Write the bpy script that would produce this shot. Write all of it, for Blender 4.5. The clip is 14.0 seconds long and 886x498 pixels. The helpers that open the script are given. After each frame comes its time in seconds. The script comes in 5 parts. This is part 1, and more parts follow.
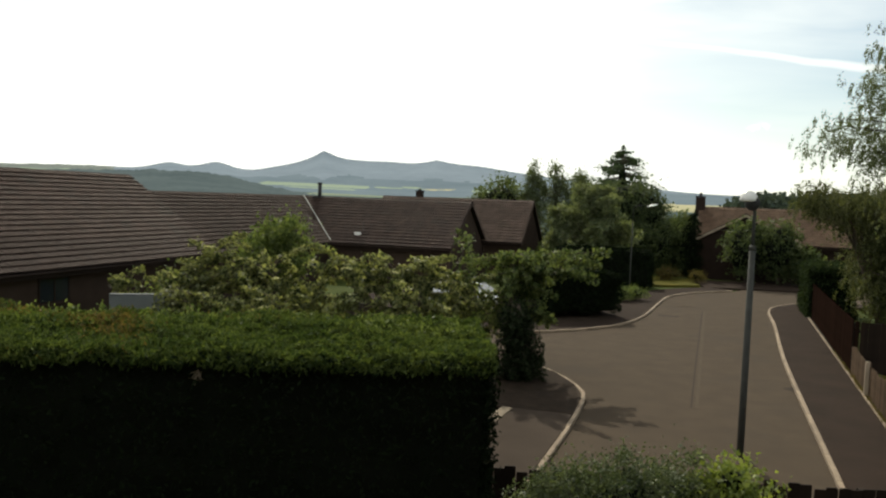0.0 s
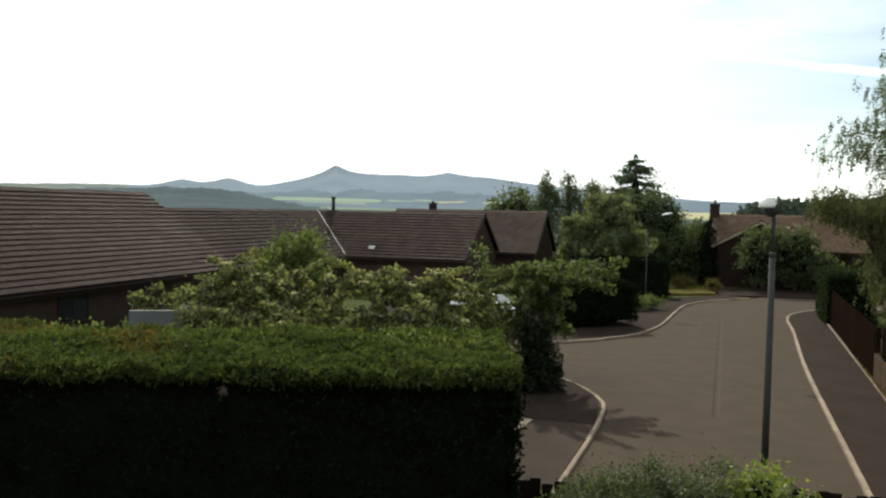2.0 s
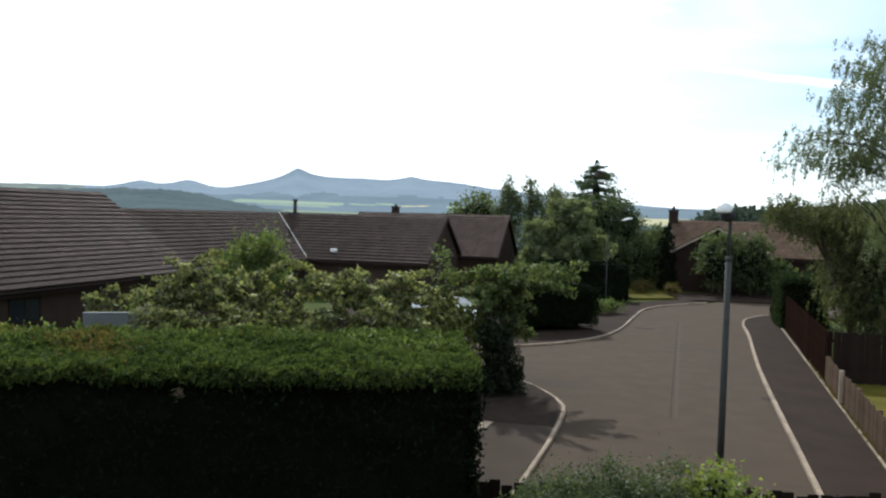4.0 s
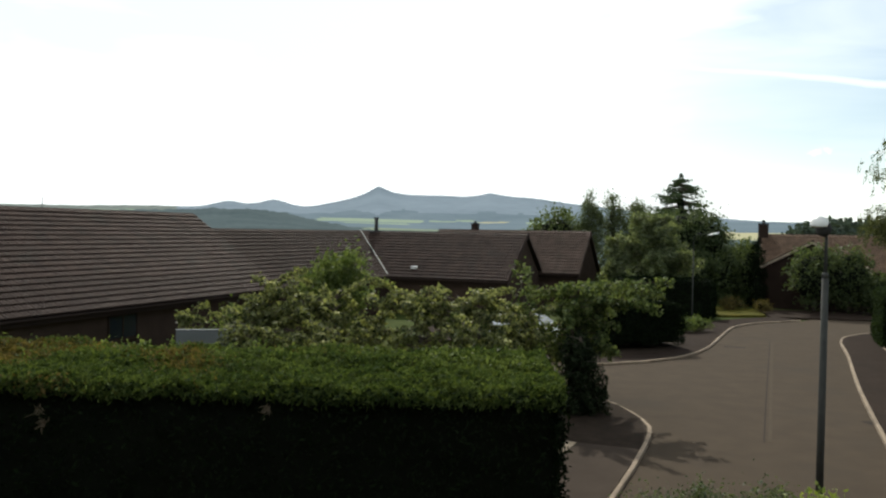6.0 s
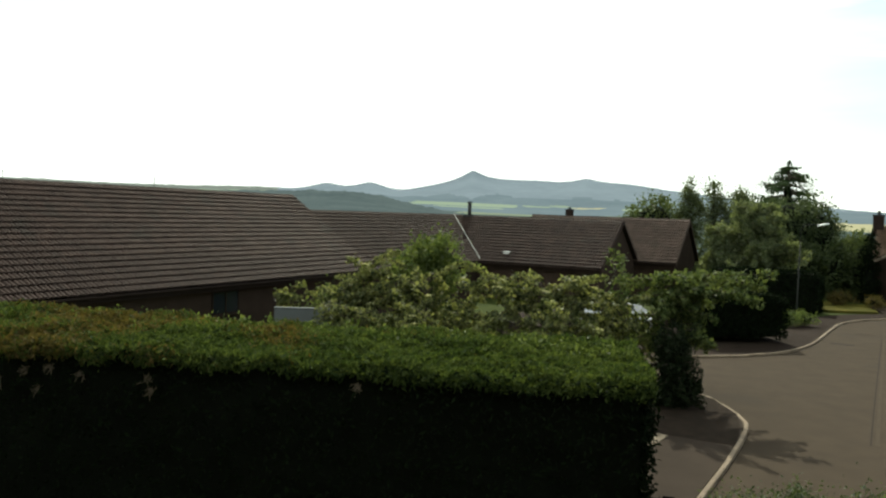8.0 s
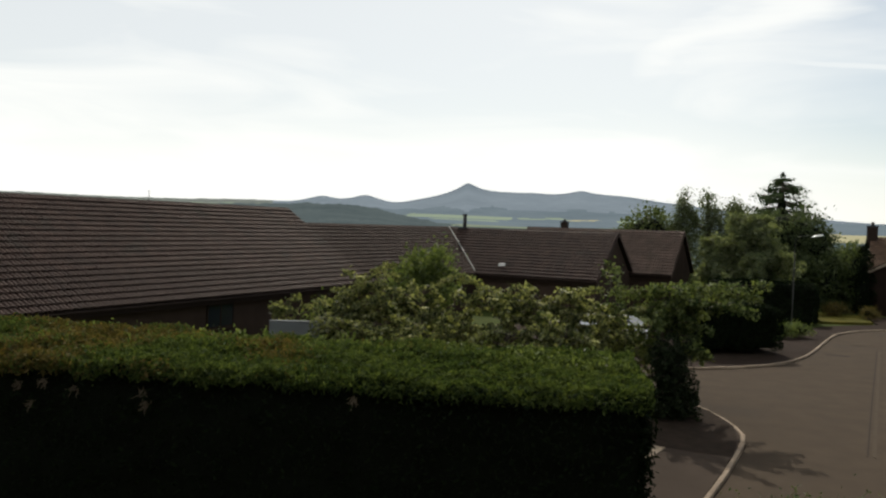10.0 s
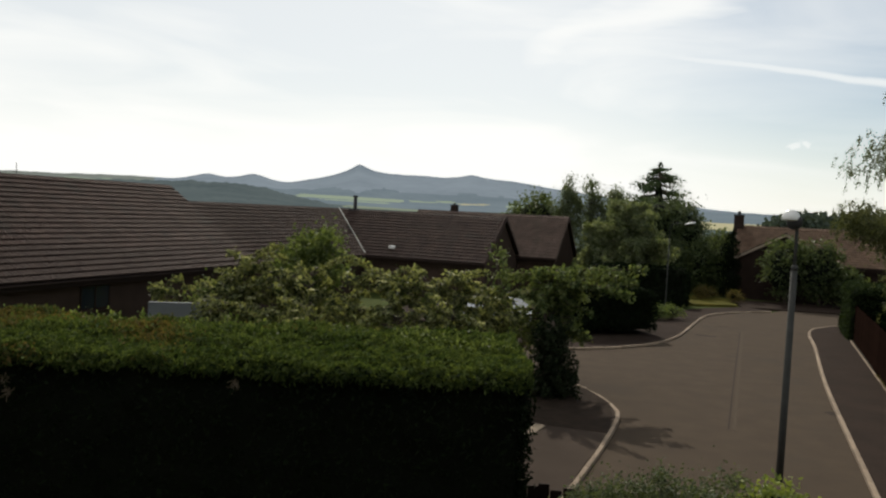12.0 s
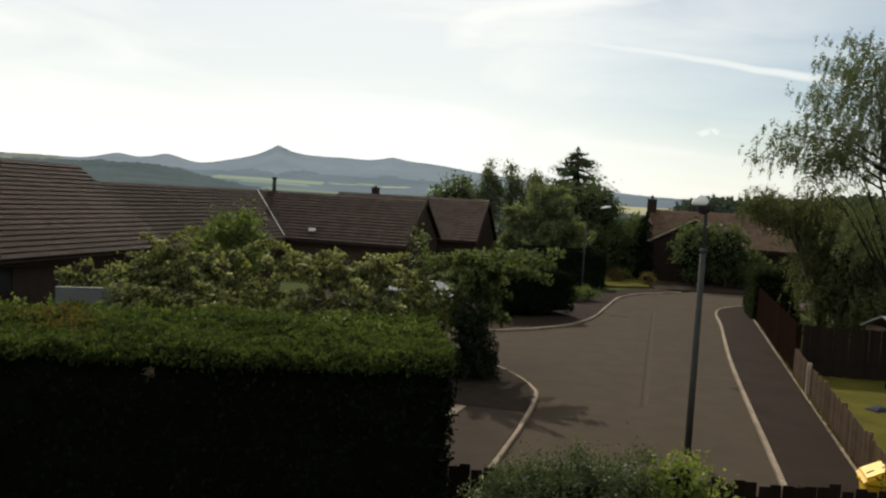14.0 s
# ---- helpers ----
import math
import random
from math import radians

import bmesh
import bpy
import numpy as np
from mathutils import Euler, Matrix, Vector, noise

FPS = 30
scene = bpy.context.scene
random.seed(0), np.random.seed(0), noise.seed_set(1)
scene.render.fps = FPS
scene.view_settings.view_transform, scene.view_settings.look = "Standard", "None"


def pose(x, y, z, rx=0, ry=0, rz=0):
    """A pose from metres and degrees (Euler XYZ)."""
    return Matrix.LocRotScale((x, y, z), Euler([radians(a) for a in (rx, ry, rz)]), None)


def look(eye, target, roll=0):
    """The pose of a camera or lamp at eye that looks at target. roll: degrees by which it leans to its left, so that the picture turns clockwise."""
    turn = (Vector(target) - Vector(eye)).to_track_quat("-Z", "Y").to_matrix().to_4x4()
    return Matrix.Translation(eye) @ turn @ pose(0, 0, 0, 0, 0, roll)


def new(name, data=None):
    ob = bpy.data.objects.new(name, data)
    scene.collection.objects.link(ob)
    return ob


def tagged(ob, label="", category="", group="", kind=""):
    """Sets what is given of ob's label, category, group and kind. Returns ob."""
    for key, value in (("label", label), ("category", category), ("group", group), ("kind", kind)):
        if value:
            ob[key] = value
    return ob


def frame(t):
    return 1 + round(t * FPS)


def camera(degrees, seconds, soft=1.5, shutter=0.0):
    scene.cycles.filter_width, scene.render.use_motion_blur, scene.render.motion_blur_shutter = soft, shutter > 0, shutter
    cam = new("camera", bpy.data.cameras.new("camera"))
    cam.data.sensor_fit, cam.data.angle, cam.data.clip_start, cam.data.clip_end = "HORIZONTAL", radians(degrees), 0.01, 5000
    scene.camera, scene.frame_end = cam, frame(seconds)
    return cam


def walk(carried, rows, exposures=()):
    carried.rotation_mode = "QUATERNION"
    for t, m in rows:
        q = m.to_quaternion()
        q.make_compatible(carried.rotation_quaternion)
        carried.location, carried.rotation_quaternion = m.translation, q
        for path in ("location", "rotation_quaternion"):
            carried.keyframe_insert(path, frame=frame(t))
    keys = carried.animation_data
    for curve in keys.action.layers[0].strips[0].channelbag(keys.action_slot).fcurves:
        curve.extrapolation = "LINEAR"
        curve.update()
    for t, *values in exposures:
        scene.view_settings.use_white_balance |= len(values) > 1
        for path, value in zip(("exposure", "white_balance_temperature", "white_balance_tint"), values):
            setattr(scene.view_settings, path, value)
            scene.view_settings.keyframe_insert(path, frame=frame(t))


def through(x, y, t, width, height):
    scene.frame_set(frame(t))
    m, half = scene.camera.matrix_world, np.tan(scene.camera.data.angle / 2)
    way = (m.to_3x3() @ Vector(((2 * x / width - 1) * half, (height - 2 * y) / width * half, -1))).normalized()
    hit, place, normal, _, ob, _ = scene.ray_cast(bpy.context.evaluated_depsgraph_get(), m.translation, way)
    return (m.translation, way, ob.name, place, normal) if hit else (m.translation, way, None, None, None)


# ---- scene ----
from mathutils import Quaternion


def aim(x, y, z, yaw, pitch, roll):
    """A camera pose: yaw to the left of +y, pitch up, roll clockwise."""
    return pose(x, y, z, 90 + pitch, 0, yaw) @ pose(0, 0, 0, 0, 0, roll)


cam = camera(59.77, 14.0, soft=2.3)
ROWS = [
    (0, aim(0.087, -0.010, 5.519, 0.00, -3.71, 2.01)),
    (0.5, aim(0.058, -0.042, 5.478, -7.82, -3.01, 0.39)),
    (1, aim(-0.010, -0.026, 5.455, 2.58, -2.52, -2.02)),
    (1.5, aim(0.020, 0.008, 5.489, 4.81, -2.37, 0.57)),
    (2, aim(-0.040, -0.022, 5.514, 0.94, -2.83, 1.00)),
    (2.5, aim(-0.037, 0.024, 5.500, -0.71, -5.52, 0.97)),
    (3, aim(-0.029, 0.058, 5.500, -0.57, -3.28, 2.37)),
    (3.2, aim(-0.018, 0.002, 5.471, -1.20, -2.66, 2.16)),
    (5.3, aim(-0.025, -0.010, 5.470, -1.99, -2.40, 1.29)),
    (5.5, aim(-0.021, -0.005, 5.506, -0.73, -2.45, 0.79)),
    (6, aim(-0.046, 0.028, 5.499, 4.11, -1.36, 0.92)),
    (6.5, aim(-0.021, 0.000, 5.501, 9.19, -2.20, -0.20)),
    (7, aim(-0.008, 0.007, 5.499, 9.75, -3.46, 0.90)),
    (7.5, aim(-0.035, 0.018, 5.489, 11.36, -3.00, 1.17)),
    (8, aim(-0.013, 0.004, 5.510, 10.98, -2.69, 1.97)),
    (10.5, aim(-0.031, 0.021, 5.504, 10.62, -1.66, 1.78)),
    (11, aim(-0.029, 0.026, 5.497, 10.66, -1.66, 1.93)),
    (11.5, aim(0.054, -0.037, 5.513, 7.11, -2.17, 1.50)),
    (12, aim(0.033, -0.004, 5.510, 2.51, -2.74, 2.85)),
    (12.5, aim(0.034, -0.006, 5.520, 2.64, -2.10, 2.98)),
    (13, aim(0.030, 0.003, 5.514, 2.04, -1.98, 3.15)),
    (13.5, aim(0.023, -0.009, 5.513, 1.70, -3.11, 2.95)),
    (14, aim(0.018, -0.027, 5.523, -3.42, -3.71, 3.20)),
]
EXPOSURES = [  # seconds, stops, white balance
    (0, -0.37, 6900, 5), (0.5, -0.40, 6900, 6), (1.5, -0.24, 6500, 5), (2.0, -0.2, 6500, 6), (2.5, -0.13, 6600, 7), (3.0, 0.0, 5900, 7), (3.2, -0.02, 5800, 7), (5.5, -0.11, 5800, 6), (6.1, -0.5, 6500, 5),
    (6.4, -0.86, 6700, 8), (6.6, -0.86, 6700, 8), (7.0, -0.50, 6800, 3), (7.5, -0.25, 6700, -2), (8.2, -0.25, 6700, -3), (10.3, -0.72, 6700, 10), (13.2, -0.73, 6700, 10), (14.0, -0.68, 6800, 8)]
walk(cam, ROWS, EXPOSURES)

# ---------------------------------------------------------------- world and sun
SUN_AZ, SUN_EL = radians(-2.5), radians(38)
SUN_DIR = Vector((math.sin(SUN_AZ) * math.cos(SUN_EL), math.cos(SUN_AZ) * math.cos(SUN_EL), math.sin(SUN_EL)))


def build_world():
    w = bpy.data.worlds.new("daylight")
    scene.world = w
    w.use_nodes = True
    nt = w.node_tree
    nt.nodes.clear()
    N, L = nt.nodes.new, nt.links.new
    sky = N("ShaderNodeTexSky")
    sky.sky_type = "NISHITA"
    sky.sun_disc = False
    sky.sun_elevation, sky.sun_rotation = SUN_EL, SUN_AZ
    sky.air_density, sky.dust_density, sky.ozone_density = 1.0, 0.5, 1.5
    co = N("ShaderNodeTexCoord")
    # thin stretched cloud
    mp = N("ShaderNodeMapping")
    mp.inputs["Scale"].default_value = (1.6, 1.6, 9.0)
    mp.inputs["Rotation"].default_value = (0.0, radians(8), 0.0)
    cl = N("ShaderNodeTexNoise")
    cl.inputs["Scale"].default_value, cl.inputs["Detail"].default_value = 1.7, 6.0
    cl.inputs["Distortion"].default_value = 0.6
    ramp = N("ShaderNodeMapRange")
    ramp.inputs[1].default_value, ramp.inputs[2].default_value = 0.42, 0.74
    ramp.inputs[3].default_value, ramp.inputs[4].default_value = 0.67, 0.97
    L(co.outputs["Generated"], mp.inputs["Vector"])
    L(mp.outputs["Vector"], cl.inputs["Vector"])
    L(cl.outputs["Fac"], ramp.inputs[0])
    # a vapour trail: a thin band about a tilted great circle
    dot = N("ShaderNodeVectorMath")
    dot.operation = "DOT_PRODUCT"
    dot.inputs[1].default_value = TRAIL
    L(co.outputs["Generated"], dot.inputs[0])
    wob = N("ShaderNodeTexNoise")
    wob.inputs["Scale"].default_value, wob.inputs["Detail"].default_value = 9.0, 4.0
    L(co.outputs["Generated"], wob.inputs["Vector"])
    wm = N("ShaderNodeMath")
    wm.operation = "MULTIPLY_ADD"
    wm.inputs[1].default_value, wm.inputs[2].default_value = 0.012, -0.006
    L(wob.outputs["Fac"], wm.inputs[0])
    ad = N("ShaderNodeMath")
    L(dot.outputs["Value"], ad.inputs[0])
    L(wm.outputs[0], ad.inputs[1])
    ab = N("ShaderNodeMath")
    ab.operation = "ABSOLUTE"
    L(ad.outputs[0], ab.inputs[0])
    tr = N("ShaderNodeMapRange")
    tr.interpolation_type = "SMOOTHSTEP"
    tr.inputs[1].default_value, tr.inputs[2].default_value = 0.001, 0.0095
    tr.inputs[3].default_value, tr.inputs[4].default_value = 0.7, 0.0
    L(ab.outputs[0], tr.inputs[0])
    # the trail thins out towards the west
    sx = N("ShaderNodeSeparateXYZ")
    L(co.outputs["Generated"], sx.inputs[0])
    fade = N("ShaderNodeMapRange")
    fade.interpolation_type = "SMOOTHSTEP"
    fade.inputs[1].default_value, fade.inputs[2].default_value = 0.06, 0.24
    L(sx.outputs["X"], fade.inputs[0])
    cut = N("ShaderNodeMath")
    cut.operation = "MULTIPLY"
    L(tr.outputs[0], cut.inputs[0])
    L(fade.outputs[0], cut.inputs[1])
    tr = cut
    # a broad soft wing of cirrus that rises from the trail's thin end
    wing = N("ShaderNodeVectorMath")
    wing.operation = "DOT_PRODUCT"
    wing.inputs[1].default_value = WING
    L(co.outputs["Generated"], wing.inputs[0])
    wisp = N("ShaderNodeTexNoise")
    wisp.inputs["Scale"].default_value, wisp.inputs["Detail"].default_value = 3.0, 4.0
    L(mp.outputs["Vector"], wisp.inputs["Vector"])
    shift = N("ShaderNodeMath")
    shift.operation = "MULTIPLY_ADD"
    shift.inputs[1].default_value, shift.inputs[2].default_value = 0.11, -0.055
    L(wisp.outputs["Fac"], shift.inputs[0])
    both = N("ShaderNodeMath")
    L(wing.outputs["Value"], both.inputs[0])
    L(shift.outputs[0], both.inputs[1])
    span = N("ShaderNodeMath")
    span.operation = "ABSOLUTE"
    L(both.outputs[0], span.inputs[0])
    soft = N("ShaderNodeMapRange")
    soft.interpolation_type = "SMOOTHSTEP"
    soft.inputs[1].default_value, soft.inputs[2].default_value = 0.0, 0.085
    soft.inputs[3].default_value, soft.inputs[4].default_value = 0.88, 0.0
    L(span.outputs[0], soft.inputs[0])
    ends = N("ShaderNodeMapRange")
    ends.interpolation_type = "SMOOTHSTEP"
    ends.inputs[1].default_value, ends.inputs[2].default_value = -0.06, 0.09
    L(sx.outputs["X"], ends.inputs[0])
    veil = N("ShaderNodeMath")
    veil.operation = "MULTIPLY"
    L(soft.outputs[0], veil.inputs[0])
    L(ends.outputs[0], veil.inputs[1])
    join = N("ShaderNodeMath")
    join.operation = "MAXIMUM"
    L(tr.outputs[0], join.inputs[0])
    L(veil.outputs[0], join.inputs[1])
    tr = join
    # small fair-weather clouds low in the sky
    for az, el, wide in ((-21.3, 5.6, 0.026), (-25.0, 5.5, 0.017), (-9.9, 4.1, 0.018), (-19.9, 3.4, 0.012), (33.5, 3.6, 0.014)):
        sub = N("ShaderNodeVectorMath")
        sub.operation = "SUBTRACT"
        L(co.outputs["Generated"], sub.inputs[0])
        sub.inputs[1].default_value = dir_of(az, el)
        sc = N("ShaderNodeVectorMath")
        sc.operation = "MULTIPLY"
        L(sub.outputs[0], sc.inputs[0])
        sc.inputs[1].default_value = (1 / wide, 1 / wide, 3.8 / wide)
        ln = N("ShaderNodeVectorMath")
        ln.operation = "LENGTH"
        L(sc.outputs[0], ln.inputs[0])
        nz = N("ShaderNodeTexNoise")
        nz.inputs["Scale"].default_value, nz.inputs["Detail"].default_value = 95.0, 5.0
        L(co.outputs["Generated"], nz.inputs["Vector"])
        pl = N("ShaderNodeMath")
        pl.operation = "MULTIPLY_ADD"
        L(nz.outputs["Fac"], pl.inputs[0])
        pl.inputs[1].default_value = 3.0
        L(ln.outputs["Value"], pl.inputs[2])
        rg = N("ShaderNodeMapRange")
        rg.interpolation_type = "SMOOTHSTEP"
        rg.inputs[1].default_value, rg.inputs[2].default_value = 1.5, 2.9
        rg.inputs[3].default_value, rg.inputs[4].default_value = 0.7, 0.0
        L(pl.outputs[0], rg.inputs[0])
        both = N("ShaderNodeMath")
        both.operation = "MAXIMUM"
        L(tr.outputs[0], both.inputs[0])
        L(rg.outputs[0], both.inputs[1])
        tr = both
    mx = N("ShaderNodeMath")
    mx.operation = "MAXIMUM"
    L(tr.outputs[0], mx.inputs[1])
    mix = N("ShaderNodeMix")
    mix.data_type = "RGBA"
    thin = N("ShaderNodeMapRange")
    thin.interpolation_type = "SMOOTHSTEP"
    thin.inputs[1].default_value, thin.inputs[2].default_value = 0.05, 0.5
    thin.inputs[3].default_value, thin.inputs[4].default_value = 0.0, 0.5
    L(sx.outputs["X"], thin.inputs[0])
    less = N("ShaderNodeMath")
    less.operation = "SUBTRACT"
    L(ramp.outputs[0], less.inputs[0])
    L(thin.outputs[0], less.inputs[1])
    # the haze closes up along the horizon
    low = N("ShaderNodeMapRange")
    low.interpolation_type = "SMOOTHSTEP"
    low.inputs[1].default_value, low.inputs[2].default_value = 0.0, 0.16
    low.inputs[3].default_value, low.inputs[4].default_value = 0.45, 0.0
    L(sx.outputs["Z"], low.inputs[0])
    more = N("ShaderNodeMath")
    more.use_clamp = True
    L(less.outputs[0], more.inputs[0])
    L(low.outputs[0], more.inputs[1])
    L(more.outputs[0], mx.inputs[0])
    L(mx.outputs[0], mix.inputs["Factor"])
    gain = N("ShaderNodeMix")
    gain.data_type, gain.blend_type = "RGBA", "MULTIPLY"
    gain.inputs["Factor"].default_value = 1.0
    gain.inputs[7].default_value = (1.37, 1.47, 1.48, 1)
    L(sky.outputs["Color"], gain.inputs[6])
    L(gain.outputs[2], mix.inputs[6])
    mix.inputs[7].default_value = (21.5, 21.9, 21.7, 1)
    bg = N("ShaderNodeBackground")
    bg.inputs["Strength"].default_value = 0.0779
    out = N("ShaderNodeOutputWorld")
    L(mix.outputs[2], bg.inputs["Color"])
    L(bg.outputs[0], out.inputs["Surface"])


def dir_of(az, el):
    a, b = radians(az), radians(el)
    return Vector((-math.sin(a) * math.cos(b), math.cos(a) * math.cos(b), math.sin(b)))


TRAIL = dir_of(-13.0, 11.62).cross(dir_of(-26.0, 9.75)).normalized()
WING = dir_of(0.5, 10.6).cross(dir_of(-12.0, 15.0)).normalized()
build_world()
sun = new("sun", bpy.data.lights.new("sun", "SUN"))
sun.data.energy, sun.data.angle, sun.data.color = 5.0, radians(0.6), (1.0, 0.93, 0.82)
sun.matrix_world = look(SUN_DIR * 50, (0, 0, 0))

# ---------------------------------------------------------------- materials


def mat(name, a, b=None, rough=0.8, scale=4.0, fine=60.0, bump=0.2, metal=0.0, island=0.0, obj=0.0, spec=0.5, stain=None):
    """A surface with two scales of noise between the colours a and b."""
    m = bpy.data.materials.new(name)
    m.use_nodes = True
    nt = m.node_tree
    p = nt.nodes["Principled BSDF"]
    N, L = nt.nodes.new, nt.links.new
    b = b or tuple(c * 0.75 for c in a)
    co = N("ShaderNodeTexCoord")
    n1 = N("ShaderNodeTexNoise")
    n1.inputs["Scale"].default_value, n1.inputs["Detail"].default_value = scale, 5
    n2 = N("ShaderNodeTexNoise")
    n2.inputs["Scale"].default_value, n2.inputs["Detail"].default_value = fine, 3
    for n in (n1, n2):
        L(co.outputs["Object"], n.inputs["Vector"])
    add = N("ShaderNodeMath")
    add.operation = "MULTIPLY_ADD"
    L(n2.outputs["Fac"], add.inputs[0])
    add.inputs[1].default_value = 0.5
    L(n1.outputs["Fac"], add.inputs[2])
    last = add.outputs[0]
    for use, node, sock in ((island, "ShaderNodeNewGeometry", "Random Per Island"), (obj, "ShaderNodeObjectInfo", "Random")):
        if use:
            g, k = N(node), N("ShaderNodeMath")
            k.operation = "MULTIPLY_ADD"
            L(g.outputs[sock], k.inputs[0])
            k.inputs[1].default_value = use
            s = N("ShaderNodeMath")
            L(last, s.inputs[0])
            k.inputs[2].default_value = -use / 2
            L(k.outputs[0], s.inputs[1])
            last = s.outputs[0]
    r = N("ShaderNodeMapRange")
    r.inputs[1].default_value, r.inputs[2].default_value = 0.45, 1.05
    L(last, r.inputs[0])
    mix = N("ShaderNodeMix")
    mix.data_type = "RGBA"
    L(r.outputs[0], mix.inputs["Factor"])
    mix.inputs[6].default_value, mix.inputs[7].default_value = (*b, 1), (*a, 1)
    col = mix.outputs[2]
    if stain:
        n3 = N("ShaderNodeTexNoise")
        n3.inputs["Scale"].default_value, n3.inputs["Detail"].default_value = stain[1], 6
        L(co.outputs["Object"], n3.inputs["Vector"])
        r3 = N("ShaderNodeMapRange")
        r3.inputs[1].default_value, r3.inputs[2].default_value = 0.55, 0.7
        L(n3.outputs["Fac"], r3.inputs[0])
        m3 = N("ShaderNodeMix")
        m3.data_type = "RGBA"
        L(r3.outputs[0], m3.inputs["Factor"])
        L(col, m3.inputs[6])
        m3.inputs[7].default_value = (*stain[0], 1)
        col = m3.outputs[2]
    L(col, p.inputs["Base Color"])
    p.inputs["Roughness"].default_value, p.inputs["Metallic"].default_value = rough, metal
    p.inputs["Specular IOR Level"].default_value = spec
    if bump:
        bp = N("ShaderNodeBump")
        bp.inputs["Strength"].default_value, bp.inputs["Distance"].default_value = bump, 0.01
        L(n2.outputs["Fac"], bp.inputs["Height"])
        L(bp.outputs[0], p.inputs["Normal"])
    return m


def leaf_mat(name, a, b, through=0.45, rough=0.55, scale=0.6, spec=0.3):
    """Leaves: colour by leaf and by patch, partly letting light through."""
    m = mat(name, a, b, rough=rough, scale=scale, fine=6.0, bump=0, island=0.7, spec=spec)
    nt = m.node_tree
    p = nt.nodes["Principled BSDF"]
    out = nt.nodes["Material Output"]
    t = nt.nodes.new("ShaderNodeBsdfTranslucent")
    src = p.inputs["Base Color"].links[0].from_socket
    tint = nt.nodes.new("ShaderNodeMix")
    tint.data_type, tint.blend_type = "RGBA", "MULTIPLY"
    tint.inputs["Factor"].default_value = 1.0
    tint.inputs[7].default_value = (1.4, 1.4, 0.7, 1)
    nt.links.new(src, tint.inputs[6])
    nt.links.new(tint.outputs[2], t.inputs["Color"])
    mx = nt.nodes.new("ShaderNodeMixShader")
    mx.inputs[0].default_value = through
    nt.links.new(p.outputs[0], mx.inputs[1])
    nt.links.new(t.outputs[0], mx.inputs[2])
    nt.links.new(mx.outputs[0], out.inputs["Surface"])
    return m


M_ROAD = mat("asphalt", (0.067, 0.0497, 0.0345), (0.05, 0.0373, 0.0263), 0.97, 1.3, 60, 0.35, stain=((0.051, 0.040, 0.030), 0.22), spec=0.08)
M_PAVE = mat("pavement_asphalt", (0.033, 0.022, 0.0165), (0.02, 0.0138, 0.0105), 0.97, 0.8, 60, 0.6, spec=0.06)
# Lighter copy of the pavement asphalt, for the west side only.
M_PAVE_W = mat("lighter_pavement_asphalt", (0.056, 0.042, 0.032), (0.036, 0.027, 0.021), 0.97, 0.8, 60, 0.4, spec=0.06)
M_SEAM = mat("worn_seam", (0.074, 0.056, 0.040), (0.058, 0.0445, 0.032), 0.97, 3.2, 60, 0.6, spec=0.08)
M_PATCH = mat("road_seal", (0.042, 0.033, 0.027), (0.03, 0.025, 0.021), 0.95, 2, 40, 0.3, spec=0.06)
M_KERB = mat("kerb_concrete", (0.30, 0.23, 0.16), (0.17, 0.125, 0.085), 0.95, 3, 50, 0.4, obj=0.5)
M_GRASS = mat("meadow", (0.06, 0.075, 0.02), (0.032, 0.045, 0.012), 0.97, 0.5, 12, 0.4, spec=0.04)
M_LAWN = mat("lawn_turf", (0.12, 0.10, 0.018), (0.04, 0.046, 0.01), 0.97, 0.7, 25, 0.6, spec=0.04)
# Darkened soil: the cherry's cast shade is partly put into the colour.
M_SOIL = mat("soil", (0.038, 0.027, 0.02), (0.018, 0.0135, 0.01), 0.98, 3, 30, 0.8, spec=0.05)
M_GRAVEL = mat("gravel", (0.20, 0.155, 0.105), (0.10, 0.078, 0.052), 0.95, 3, 50, 0.8)
M_TILE = mat("roof_tile_concrete", (0.071, 0.0435, 0.0345), (0.03, 0.0192, 0.0158), 0.75, 1.2, 30, 0.35, obj=0.2, island=0.2, stain=((0.043, 0.032, 0.026), 0.9), spec=0.16)
M_VERGE = mat("tan_painted_verge", (0.36, 0.29, 0.22), (0.26, 0.21, 0.16), 0.85, 2, 30, 0.1, spec=0.1)
M_TILE_DARK = mat("darker_roof_tile", (0.058, 0.0375, 0.030), (0.029, 0.0195, 0.016), 0.8, 1.0, 30, 0.35, island=0.25, spec=0.12)
M_TILE_MID = mat("mid_roof_tile", (0.125, 0.086, 0.068), (0.07, 0.048, 0.038), 0.8, 1.0, 30, 0.35, island=0.3, stain=((0.08, 0.06, 0.046), 0.7), spec=0.14)
M_RIDGE = mat("ridge_tile", (0.05, 0.034, 0.028), (0.028, 0.02, 0.017), 0.9, 2, 30, 0.3, obj=0.3, spec=0.15)
M_TILE_TAN = mat("pale_roof_tile", (0.16, 0.104, 0.07), (0.092, 0.06, 0.042), 0.9, 1.2, 30, 0.35, island=0.35, spec=0.15)
M_UNDER = mat("roof_underlay", (0.03, 0.022, 0.018), (0.02, 0.015, 0.012), 0.95, 2, 20, 0.2, spec=0.05)
M_HARL = mat("brown_roughcast", (0.07, 0.047, 0.036), (0.045, 0.031, 0.024), 0.97, 1.5, 60, 0.7, spec=0.05)
# Darker copy of the roughcast; the end bungalow's shade is in its colour.
M_HARL_SHADE = mat("shaded_roughcast", (0.03, 0.02, 0.016), (0.018, 0.0125, 0.01), 0.97, 1.5, 60, 0.6, spec=0.04)
